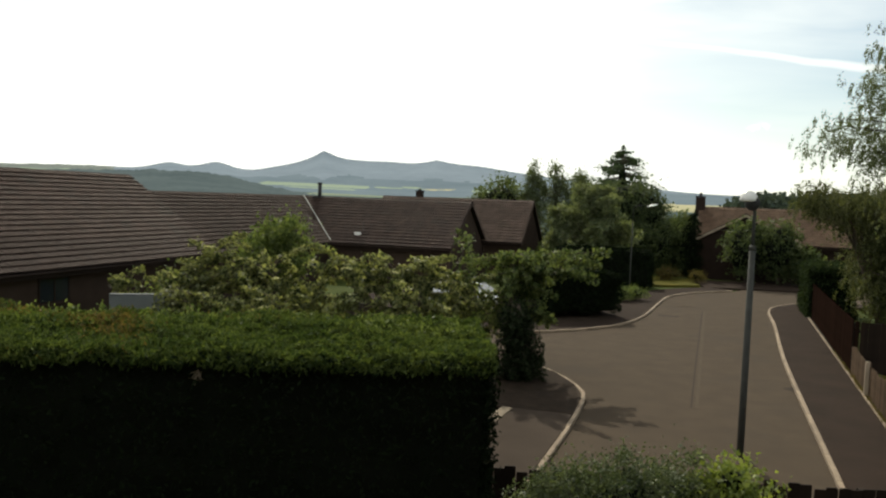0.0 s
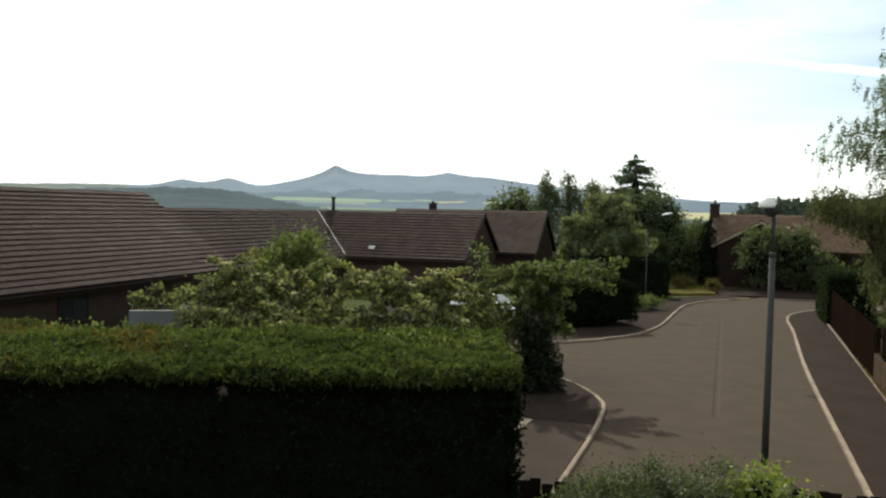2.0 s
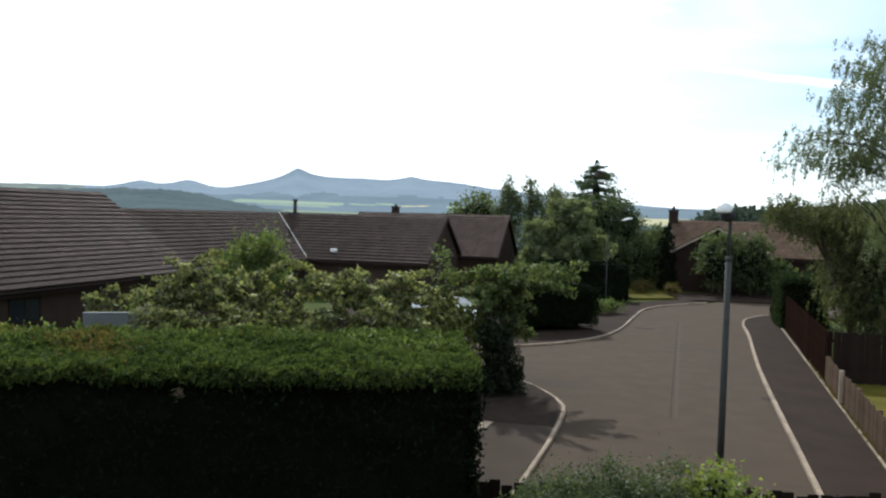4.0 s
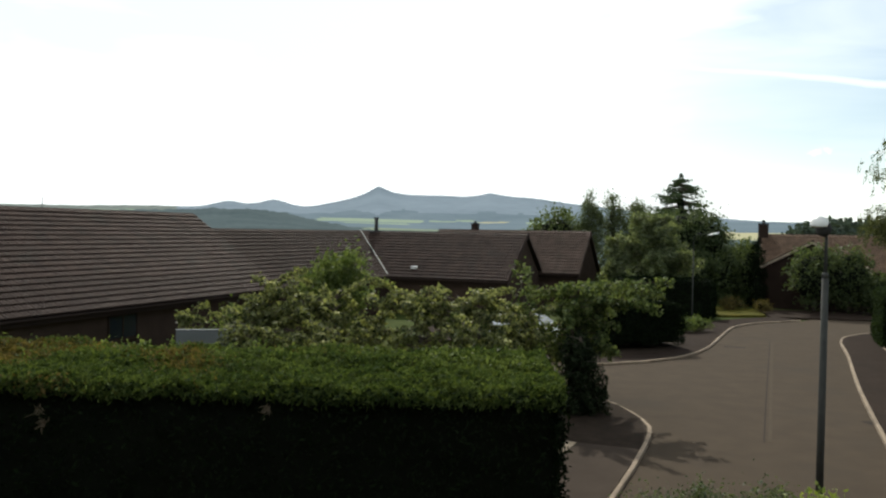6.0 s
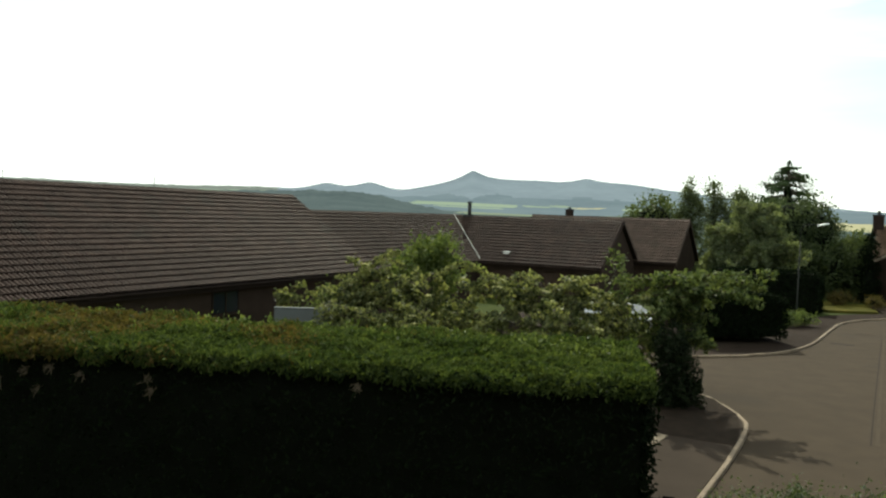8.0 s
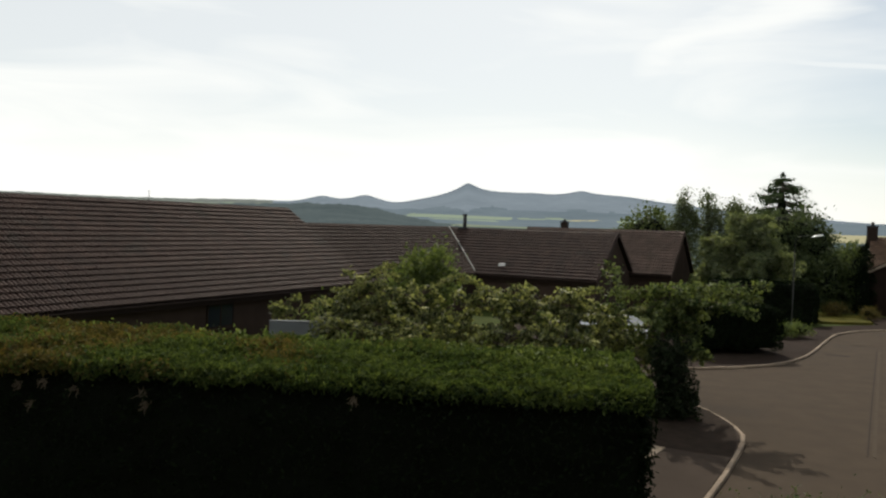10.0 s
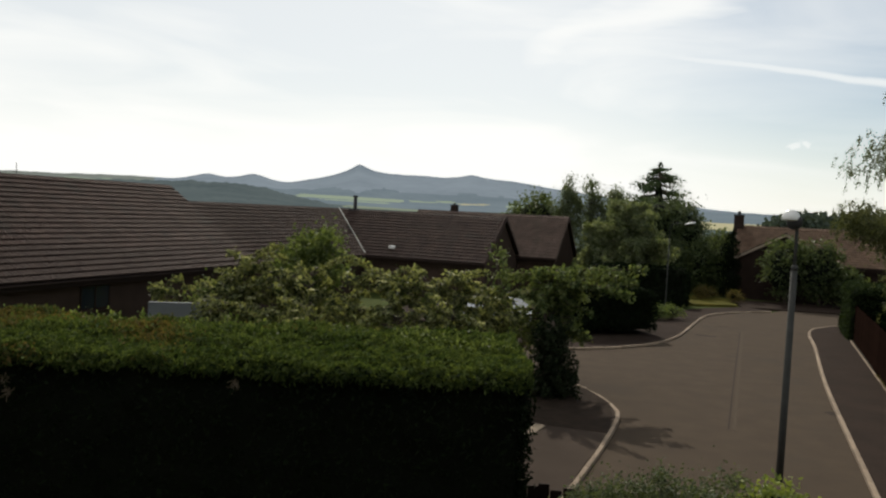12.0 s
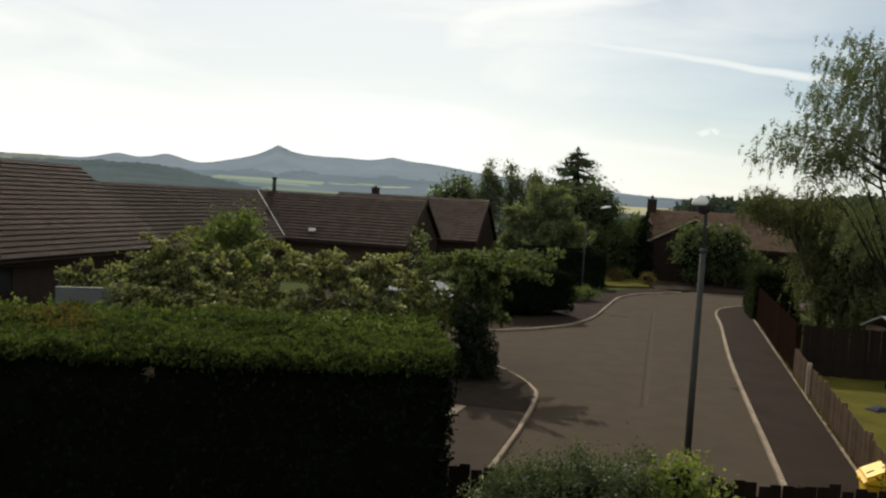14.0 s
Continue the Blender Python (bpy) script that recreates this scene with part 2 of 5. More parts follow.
M_WOOD = mat("dark_stained_wood", (0.026, 0.0165, 0.012), (0.013, 0.009, 0.007), 0.75, 3, 40, 0.4, obj=0.4, spec=0.08)
M_FASCIA = mat("dark_brown_fascia", (0.035, 0.023, 0.018), (0.024, 0.016, 0.013), 0.85, 2, 30, 0.1, spec=0.1)
M_PALEWOOD = mat("weathered_wood", (0.15, 0.10, 0.065), (0.07, 0.047, 0.032), 0.85, 2.5, 40, 0.4, obj=0.5, spec=0.08)
M_REDWOOD = mat("red_brown_fence_wood", (0.021, 0.0115, 0.0085), (0.011, 0.0065, 0.005), 1.0, 2.5, 40, 0.4, obj=0.4, spec=0.0)
M_STEEL = mat("galvanised_steel", (0.062, 0.062, 0.058), (0.038, 0.04, 0.036), 0.8, 5, 60, 0.1, metal=0.1, spec=0.2)
M_LAMPWHITE = mat("lamp_plastic", (0.75, 0.75, 0.72), (0.62, 0.62, 0.6), 0.3, 3, 30, 0.0)
M_DARKMETAL = mat("dark_metal", (0.03, 0.03, 0.032), (0.02, 0.02, 0.02), 0.5, 3, 30, 0.1, metal=0.3)
M_YELLOW = mat("yellow_plastic", (0.85, 0.55, 0.03), (0.75, 0.45, 0.02), 0.45, 2, 30, 0.05)
M_BLUE = mat("blue_tarpaulin", (0.008, 0.013, 0.03), (0.005, 0.008, 0.02), 0.9, 3, 30, 0.3)
M_WHITE = mat("white_paint", (0.78, 0.78, 0.76), (0.68, 0.68, 0.66), 0.5, 3, 30, 0.05)
M_CAR = mat("silver_car_paint", (0.68, 0.70, 0.72), (0.62, 0.64, 0.66), 0.22, 3, 200, 0.0, metal=0.4)
M_RUBBER = mat("rubber", (0.02, 0.02, 0.02), (0.015, 0.015, 0.015), 0.8, 3, 40, 0.1)
M_GREY = mat("grey_render", (0.15, 0.159, 0.163), (0.10, 0.108, 0.112), 0.85, 1.2, 40, 0.2)
M_SHEDROOF = mat("pale_shed_felt", (0.42, 0.41, 0.40), (0.30, 0.29, 0.28), 0.85, 2, 40, 0.3, spec=0.15)
M_LEAD = mat("valley_lead", (0.34, 0.34, 0.33), (0.24, 0.24, 0.23), 0.6, 3, 30, 0.1, metal=0.2)
M_BARK = mat("bark", (0.10, 0.075, 0.055), (0.05, 0.038, 0.03), 0.95, 4, 25, 0.9)
M_BIRCH = mat("birch_bark", (0.048, 0.039, 0.032), (0.015, 0.013, 0.011), 0.97, 5, 14, 0.6, spec=0.08)
# Near-black filling that stands for the shade inside hedges and crowns.
M_CORE = mat("inner_shade", (0.008, 0.011, 0.006), (0.004, 0.0055, 0.003), 1.0, 3, 20, 0.8, spec=0.1)
M_GLASS = bpy.data.materials.new("window_glass")
M_GLASS.use_nodes = True
_p = M_GLASS.node_tree.nodes["Principled BSDF"]
_p.inputs["Base Color"].default_value, _p.inputs["Roughness"].default_value = (0.02, 0.025, 0.03, 1), 0.04

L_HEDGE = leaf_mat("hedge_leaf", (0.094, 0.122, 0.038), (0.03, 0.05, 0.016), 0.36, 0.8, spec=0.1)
L_HEDGEBROWN = leaf_mat("hedge_leaf_brown", (0.16, 0.115, 0.045), (0.06, 0.06, 0.02), 0.3, 0.8, spec=0.1)
# Wide range: sunlit clumps and dark gaps are put into the leaf colour.
L_ELDER = leaf_mat("elder_leaf", (0.25, 0.262, 0.125), (0.028, 0.04, 0.016), 0.42, scale=1.5, spec=0.16)
L_GREEN = leaf_mat("fresh_leaf", (0.14, 0.172, 0.065), (0.05, 0.075, 0.024), 0.45, spec=0.12)
L_CHERRY = leaf_mat("cherry_leaf", (0.15, 0.18, 0.07), (0.034, 0.054, 0.018), 0.32, spec=0.12)
# The dark end of this range stands for shaded gaps between leaves.
L_SHRUB = leaf_mat("shrub_leaf", (0.135, 0.16, 0.085), (0.036, 0.055, 0.026), 0.36)
L_LIME = leaf_mat("lime_leaf", (0.25, 0.285, 0.085), (0.12, 0.16, 0.04), 0.45)
# Near-black leaf: the shaded hedge front is put into its colour.
L_DARK = leaf_mat("shaded_hedge_leaf", (0.012, 0.019, 0.008), (0.005, 0.009, 0.0035), 0.12, 0.95, spec=0.05)
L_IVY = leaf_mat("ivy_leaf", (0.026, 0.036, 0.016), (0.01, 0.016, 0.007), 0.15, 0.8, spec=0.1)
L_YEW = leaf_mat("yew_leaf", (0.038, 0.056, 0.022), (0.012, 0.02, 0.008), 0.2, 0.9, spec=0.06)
L_CONIFER = leaf_mat("conifer_needle", (0.055, 0.085, 0.036), (0.02, 0.038, 0.016), 0.25, spec=0.1)
L_PINE = leaf_mat("pine_needle", (0.178, 0.203, 0.115), (0.088, 0.11, 0.06), 0.5, spec=0.15)
L_BROAD = leaf_mat("broad_tree_leaf", (0.098, 0.122, 0.062), (0.036, 0.054, 0.025), 0.36, spec=0.12)
L_BIRCH = leaf_mat("birch_leaf", (0.12, 0.145, 0.078), (0.06, 0.078, 0.042), 0.45, spec=0.2)
L_WILLOW = leaf_mat("willow_leaf", (0.115, 0.124, 0.06), (0.034, 0.042, 0.019), 0.45, spec=0.15)
L_FAR = leaf_mat("far_leaf", (0.10, 0.125, 0.056), (0.04, 0.057, 0.026), 0.45, spec=0.15)
L_WOOD = leaf_mat("woodland_leaf", (0.075, 0.095, 0.078), (0.036, 0.05, 0.042), 0.2, 0.9, spec=0.03)
L_FLOWER = leaf_mat("elder_flower", (0.62, 0.60, 0.42), (0.45, 0.45, 0.25), 0.3)

# ---------------------------------------------------------------- mesh helpers
RNG = np.random.default_rng(7)


def mesh_of(name, verts, faces, material, smooth=False):
    me = bpy.data.meshes.new(name)
    me.from_pydata([tuple(v) for v in verts], [], [tuple(f) for f in faces])
    me.materials.append(material)
    if smooth:
        me.shade_smooth()
    me.update()
    return me


def put(name, me, parent=None, m=None, label=""):
    ob = new(name, me)
    if parent is not None:
        ob.parent = parent
    if m is not None:
        ob.matrix_basis = m
    if label:
        ob["label"] = label
    return ob


def part(name, bm, material, parent, label="", smooth=False):
    me = bpy.data.meshes.new(name)
    bm.to_mesh(me)
    bm.free()
    me.materials.append(material)
    if smooth:
        me.shade_smooth()
    return put(name, me, parent, label=label)


def thing(name, m, label, category, group="", kind=""):
    ob = new(name)
    ob.empty_display_size = 0.2
    ob.matrix_basis = m
    return tagged(ob, label, category, group, kind)


def add_box(bm, x0, x1, y0, y1, z0, z1, bevel=0.0, m=None):
    r = bmesh.ops.create_cube(bm, size=1.0)
    vs = r["verts"]
    for v in vs:
        v.co = Vector((x0 + (v.co.x + 0.5) * (x1 - x0), y0 + (v.co.y + 0.5) * (y1 - y0), z0 + (v.co.z + 0.5) * (z1 - z0)))
    if bevel:
        es = list({e for v in vs for e in v.link_edges})
        b = bmesh.ops.bevel(bm, geom=es, offset=bevel, segments=2, affect="EDGES")
        vs = list({v for f in b["faces"] for v in f.verts} | {v for v in vs if v.is_valid})
    if m is not None:
        for v in vs:
            v.co = m @ v.co
    return vs


def box(x0, x1, y0, y1, z0, z1, bevel=0.0):
    bm = bmesh.new()
    add_box(bm, x0, x1, y0, y1, z0, z1, bevel)
    return bm


def add_tube(bm, pts, radii, sides=7):
    """A tapered tube along points."""
    rings, pts = [], [Vector(p) for p in pts]
    for i, p in enumerate(pts):
        d = (pts[min(i + 1, len(pts) - 1)] - pts[max(i - 1, 0)]).normalized()
        a = d.orthogonal().normalized()
        b = d.cross(a)
        rings.append([bm.verts.new(p + (a * math.cos(k * math.tau / sides) + b * math.sin(k * math.tau / sides)) * radii[i]) for k in range(sides)])
    for r0, r1 in zip(rings, rings[1:]):
        for k in range(sides):
            bm.faces.new((r0[k], r0[(k + 1) % sides], r1[(k + 1) % sides], r1[k]))
    bm.faces.new(rings[0][::-1])
    bm.faces.new(rings[-1])


def smooth_line(pts, step=0.3):
    """A rounded line through points, at even steps."""
    p = [Vector((*q, 0)) for q in pts]
    p = [p[0] * 2 - p[1]] + p + [p[-1] * 2 - p[-2]]
    out = []
    for i in range(1, len(p) - 2):
        n = max(2, int((p[i + 1] - p[i]).length / step))
        for k in range(n):
            t = k / n
            out.append(0.5 * (2 * p[i] + (p[i + 1] - p[i - 1]) * t + (2 * p[i - 1] - 5 * p[i] + 4 * p[i + 1] - p[i + 2]) * t * t + (3 * p[i] - 3 * p[i + 1] + p[i + 2] - p[i - 1]) * t**3))
    return out + [p[-2]]


def slab(name, outline, z0, z1, material):
    """A flat piece of ground with an edge."""
    bm = bmesh.new()
    f = bm.faces.new([bm.verts.new((x, y, z1)) for x, y in outline])
    if f.normal.z < 0:
        f.normal_flip()
    r = bmesh.ops.extrude_face_region(bm, geom=[f])
    for v in [g for g in r["geom"] if isinstance(g, bmesh.types.BMVert)]:
        v.co.z = z1
    for v in f.verts:
        v.co.z = z0
    bmesh.ops.recalc_face_normals(bm, faces=bm.faces)
    bmesh.ops.triangulate(bm, faces=bm.faces)
    return part(name, bm, material, None)


def leaf_mesh(name, at, size, material, up=None, droop=0.0, aspect=0.55, tilt=1.0):
    """Many folded leaves, each two triangles, at points. up: a main direction for the leaf's axis."""
    at = np.asarray(at, float)
    n = len(at)
    ax = RNG.normal(size=(n, 3)) * tilt
    if up is not None:
        ax += np.asarray(up)
    ax[:, 2] -= droop
    ax /= np.linalg.norm(ax, axis=1, keepdims=True) + 1e-9
    sd = np.cross(ax, RNG.normal(size=(n, 3)))
    sd /= np.linalg.norm(sd, axis=1, keepdims=True) + 1e-9
    nm = np.cross(ax, sd)
    s = (size * RNG.uniform(0.6, 1.35, n))[:, None]
    v = np.stack([at - ax * s * 0.5, at + sd * s * aspect * 0.5 + nm * s * 0.1, at + ax * s * 0.5, at - sd * s * aspect * 0.5 + nm * s * 0.1], 1).reshape(-1, 3)
    k = np.arange(n)[:, None] * 4
    tri = np.concatenate([k + [0, 1, 2], k + [0, 2, 3]], 1).reshape(-1)
    me = bpy.data.meshes.new(name)
    me.vertices.add(4 * n)
    me.vertices.foreach_set("co", v.ravel())
    me.loops.add(6 * n)
    me.loops.foreach_set("vertex_index", tri.astype(np.int32))
    me.polygons.add(2 * n)
    me.polygons.foreach_set("loop_start", np.arange(0, 6 * n, 3, dtype=np.int32))
    me.update(calc_edges=True)
    me.validate()
    me.materials.append(material)
    return me


def clumped(blobs, clumps, per, spread, shell=0.55):
    """Points in clumps about ellipsoids given as (x, y, z, rx, ry, rz). Returns the points and the clumps' centres."""
    b = np.array(blobs, float)
    vol = np.prod(b[:, 3:], 1) ** (2 / 3)
    pick = RNG.choice(len(b), clumps, p=vol / vol.sum())
    d = RNG.normal(size=(clumps, 3))
    d /= np.linalg.norm(d, axis=1, keepdims=True)
    r = RNG.uniform(shell, 1.05, clumps)[:, None]
    c = b[pick, :3] + d * b[pick, 3:] * r
    pts = np.repeat(c, per, 0) + RNG.normal(size=(clumps * per, 3)) * spread * np.repeat(RNG.uniform(0.6, 1.3, clumps), per)[:, None]
    return pts, c


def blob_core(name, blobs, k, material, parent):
    """The shade inside a crown: solid near-black lumpy bodies well within the leaves."""
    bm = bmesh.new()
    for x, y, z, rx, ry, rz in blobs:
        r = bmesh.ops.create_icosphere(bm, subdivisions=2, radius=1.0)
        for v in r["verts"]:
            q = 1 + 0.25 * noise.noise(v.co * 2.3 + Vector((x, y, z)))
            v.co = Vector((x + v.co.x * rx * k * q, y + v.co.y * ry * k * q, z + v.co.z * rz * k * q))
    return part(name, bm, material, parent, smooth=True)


def tree(name, base, trunk_h, trunk_r, blobs, clumps, per, spread, leaf, leafmat, label, category="tree", bark=None, droop=0.0, limbs=14, core=0.0, lean=(0, 0), up=None, aspect=0.55, shell=0.45, flat=1.0, weep=0.0, forks=0):
    """A tapered trunk with limbs out to the clumps, and a crown of single leaves. blobs are relative to the base."""
    t = thing(name, pose(*base), label, category)
    pts, c = clumped(blobs, clumps, per, spread, shell)
    home = np.repeat(c, per, 0)
    pts[:, 2] = home[:, 2] + (pts[:, 2] - home[:, 2]) * flat
    if weep:
        # hanging strands: each clump splits into a few, strung with leaves
        strand = RNG.integers(0, 5, len(pts)) + np.repeat(np.arange(clumps) * 5, per)
        foot = (RNG.normal(size=(clumps * 5, 3)) * [spread, spread, spread * 0.5])[strand]
        long = (RNG.uniform(0.4, 1.0, clumps * 5) * weep)[strand]
        u = RNG.uniform(0, 1, len(pts))
        away = home[:, :2] / (np.linalg.norm(home[:, :2], axis=1, keepdims=True) + 0.1)
        pts = home + foot + RNG.normal(size=pts.shape) * 0.035
        pts[:, 2] -= u * long
        pts[:, :2] += away * (np.sqrt(u) * long * 0.25)[:, None]
    bm = bmesh.new()
    top = Vector((lean[0], lean[1], trunk_h))
    spine = [Vector((0, 0, -0.1)), top * 0.33 + Vector((0.05, -0.03, 0)), top * 0.66 + Vector((-0.05, 0.04, 0)), top]
    add_tube(bm, spine, [trunk_r * 1.25, trunk_r, trunk_r * 0.75, trunk_r * 0.3], 9)
    tips = []
    for i in range(forks):
        a = i * math.tau / forks + RNG.uniform(-0.4, 0.4)
        s = spine[1].lerp(spine[2], 0.35 + 0.65 * i / max(1, forks - 1))
        k = RNG.uniform(0.12, 0.36)
        e = Vector((math.cos(a) * trunk_h * k, math.sin(a) * trunk_h * k, trunk_h * RNG.uniform(0.95, 1.4)))
        m1 = s.lerp(e, 0.45) + Vector((math.cos(a), math.sin(a), -0.4)) * 0.5
        add_tube(bm, [s, m1, e], [trunk_r * 0.42, trunk_r * 0.27, trunk_r * 0.06], 7)
        tips.append((m1, e))
    for i in range(min(limbs, clumps)):
        e = Vector(c[i])
        s = spine[1].lerp(spine[3], RNG.uniform(0.1, 0.9))
        if tips:
            m1, e1 = min(tips, key=lambda q: (q[1].xy - e.xy).length)
            s = m1.lerp(e1, RNG.uniform(0.0, 0.8))
        if s.z > e.z:
            s = spine[1]
        mid = s.lerp(e, 0.5) + Vector((0, 0, 0.12 * (e - s).length))
        add_tube(bm, [s, mid, e], [trunk_r * (0.26 if forks else 0.4), trunk_r * (0.13 if forks else 0.22), trunk_r * 0.05], 5)
    part("trunk", bm, bark or M_BARK, t, smooth=True)
    put("crown", leaf_mesh("crown", pts, leaf, leafmat, droop=droop, up=up, aspect=aspect), t)
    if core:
        blob_core("shade_core", blobs, core, M_CORE, t)
    return t


# ---------------------------------------------------------------- ground, far land


def far_land():
    """One sheet from the houses to the horizon: a shallow valley, a wooded ridge, fields, moor and hills."""
    hills = [  # azimuth, height in metres, half-width in degrees
        (9.1, 32, 2.0), (5.0, 94, 5.6), (0.6, 10, 1.2), (-1.5, 78, 4.2), (-7.5, 66, 5.5), (16.5, 34, 1.8), (19.7, 22, 1.5), (12.0, 38, 2.4), (24, 32, 7), (36, 28, 9), (44, 20, 6), (-15.5, 16, 3), (-33, 40, 8)]
    rs = [0, 30, 60, 95, 150, 260, 420, 700, 1000, 1200] + list(range(1300, 3300, 65)) + [3300, 3450, 3600, 3720, 3850, 3950, 4050, 4130, 4200, 4260, 4320, 4380, 4440, 4500, 4700]
    az = np.radians(np.arange(-90, 90.01, 0.2))
    back = np.radians(np.arange(95, 266, 5.0))
    az = np.concatenate([az, back])
    n = len(az)
    d = np.degrees(az)
    sky = 74 + sum(h * np.exp(-(((d - a) / w) ** 2)) for a, h, w in hills)
    sky += 60 * np.exp(-np.hypot(d - 8.95, 0.12) / 1.0) + 46 * np.exp(-np.hypot(d - 16.5, 0.5) / 1.2) + 12 * np.exp(-np.abs(d - 0.7) / 0.7) + 30 * np.exp(-np.hypot(d - 19.6, 0.4) / 1.0) + 18 * np.exp(-((d - 6.5) / 4) ** 2) + 20 * np.exp(-((d - 10) / 13) ** 2)
    sky += np.array([2.5 * noise.noise((x * 0.55, 0.3, 0)) + 1.6 * noise.noise((x * 2.2, 5, 0)) for x in d])
    # copses and hedgerows along the low western skyline
    sky += np.clip(d - 22, 0, 2) * np.array([3.0 * max(0.0, noise.noise((x * 0.8, 2.2, 0))) + 1.2 * noise.noise((x * 3.1, 7, 0)) for x in d])
    u = np.clip((d - 9.6) / 8.5, 0, 1)
    crest = 5.5 + 1900 * np.radians(0.1 + 1.22 * u * u * (3 - 2 * u) - 0.05 * np.clip(d - 21, 0, 9))
    crest += np.array([3.0 * noise.noise((x * 0.9, 1.5, 4)) + 2.4 * noise.noise((x * 4.0, 2.5, 4)) for x in d])
    verts, faces, woods = [], [], []
    for i, r in enumerate(rs):
        low = np.interp(r, [0, 100, 420, 900, 1600, 2200, 3000, 3300, 4700], [-0.06, -0.06, -7, -12, 2, 19, 50, 56, 60])
        up = np.interp(r, [3000, 3600, 4200, 4500, 4700], [0, 0.3, 0.75, 1.0, 0.9])
        z = low + up * (sky - low) if r > 3000 else low + 0 * az
        if r > 3300:
            # gullies and spurs on the hillsides
            z = z + np.array([noise.noise((x * 0.7, r * 0.004, 9)) for x in d]) * 9 * (1 - up) * (r < 4450)
        wood = np.zeros(n, bool)
        if 1000 < r < 3000:
            z = z + np.array([4 * noise.noise((x * 0.12, r * 0.002, 1)) for x in d])
            ridge = crest * math.exp(-(((r - 1900) / 420.0) ** 2)) + np.array([2.2 * noise.noise((x * 3.3, r * 0.02, 6)) for x in d])
            wood = (ridge > z) & (d > 9.5) & (d < 60)
            z = np.where(wood, ridge, z)
        woods.append(wood)
        x, y = -np.sin(az) * r, np.cos(az) * r
        verts += list(zip(x, y, np.broadcast_to(z, x.shape)))
    for i in range(len(rs) - 1):
        for k in range(n):
            a, b = i * n + k, i * n + (k + 1) % n
            faces.append((a, b, b + n, a + n))
    me = mesh_of("ground", verts, faces, M_GRASS, smooth=True)
    # Aerial haze is put into these far base colours, greyed and blued.
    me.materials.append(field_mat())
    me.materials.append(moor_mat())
    me.materials.append(mat("hazy_forest", (0.102, 0.127, 0.132), (0.062, 0.082, 0.089), 1.0, 0.012, 0.07, 0, spec=0.0))
    me.materials.append(mat("hazy_pasture", (0.27, 0.325, 0.25), (0.215, 0.27, 0.205), 1.0, 0.006, 0.05, 0, spec=0.0))
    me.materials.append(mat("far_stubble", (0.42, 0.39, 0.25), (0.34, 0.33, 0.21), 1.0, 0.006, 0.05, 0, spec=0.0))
    me.materials.append(mat("hazy_hillside_wood", (0.165, 0.205, 0.235), (0.115, 0.15, 0.178), 1.0, 0.006, 0.04, 0, spec=0.0))
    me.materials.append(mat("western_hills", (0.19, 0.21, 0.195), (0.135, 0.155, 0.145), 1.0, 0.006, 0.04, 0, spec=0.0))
    fields = [  # azimuths, distances, material
        (5.6, 13.2, 2450, 2900, 4), (6.8, 11.8, 2290, 2400, 4), (3.2, 5.2, 2620, 2830, 4), (-0.6, 1.4, 2560, 2800, 5), (1.6, 3.0, 2750, 2960, 4), (-4.6, -2.2, 2480, 2760, 4), (20.8, 23.0, 2650, 3080, 4),
        (-20, -14, 1350, 1950, 5), (-26, -20.5, 1500, 2300, 4), (-14, -11, 1500, 2000, 4), (24, 29, 3300, 3600, 4), (32, 38, 3450, 3720, 4)]
    for p in me.polygons:
        x, y = p.center[:2]
        r = math.hypot(x, y)
        a = math.degrees(math.atan2(-x, y))
        w = noise.noise((x * 0.006, y * 0.006, 0))
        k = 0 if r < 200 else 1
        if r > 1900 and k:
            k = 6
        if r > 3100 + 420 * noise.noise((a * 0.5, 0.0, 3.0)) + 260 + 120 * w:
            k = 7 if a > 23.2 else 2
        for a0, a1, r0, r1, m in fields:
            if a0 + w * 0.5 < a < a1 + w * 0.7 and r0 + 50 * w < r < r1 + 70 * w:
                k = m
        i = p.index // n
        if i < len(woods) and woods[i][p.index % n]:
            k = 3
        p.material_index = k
    tagged(put("ground", me), "grassy ground rolling out to fields and hazy blue hills", "ground", kind="structure")


def field_mat():
    m = mat("fields", (0.10, 0.14, 0.05), (0.06, 0.09, 0.035), 1.0, 0.004, 0.05, 0, spec=0.0)
    nt = m.node_tree
    N, L = nt.nodes.new, nt.links.new
    p = nt.nodes["Principled BSDF"]
    co = N("ShaderNodeTexCoord")
    v = N("ShaderNodeTexVoronoi")
    v.inputs["Scale"].default_value = 0.0034
    L(co.outputs["Object"], v.inputs["Vector"])
    sep = N("ShaderNodeSeparateColor")
    L(v.outputs["Color"], sep.inputs[0])
    r = N("ShaderNodeValToRGB")
    r.color_ramp.interpolation = "CONSTANT"
    e = r.color_ramp.elements
    # field colours with the distance haze mixed in
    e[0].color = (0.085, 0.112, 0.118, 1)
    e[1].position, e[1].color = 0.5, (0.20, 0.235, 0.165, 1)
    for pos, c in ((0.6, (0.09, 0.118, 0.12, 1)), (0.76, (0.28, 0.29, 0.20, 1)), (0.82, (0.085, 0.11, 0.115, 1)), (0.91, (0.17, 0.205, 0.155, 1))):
        el = e.new(pos)
        el.color = c
    L(sep.outputs[0], r.inputs[0])
    L(r.outputs["Color"], p.inputs["Base Color"])
    return m


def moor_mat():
    """Distant hills, their blue haze put into the base colour."""
    m = mat("hazy_moor", (0.218, 0.262, 0.305), (0.165, 0.203, 0.24), 1.0, 0.0025, 0.02, 0, spec=0.0)
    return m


far_land()

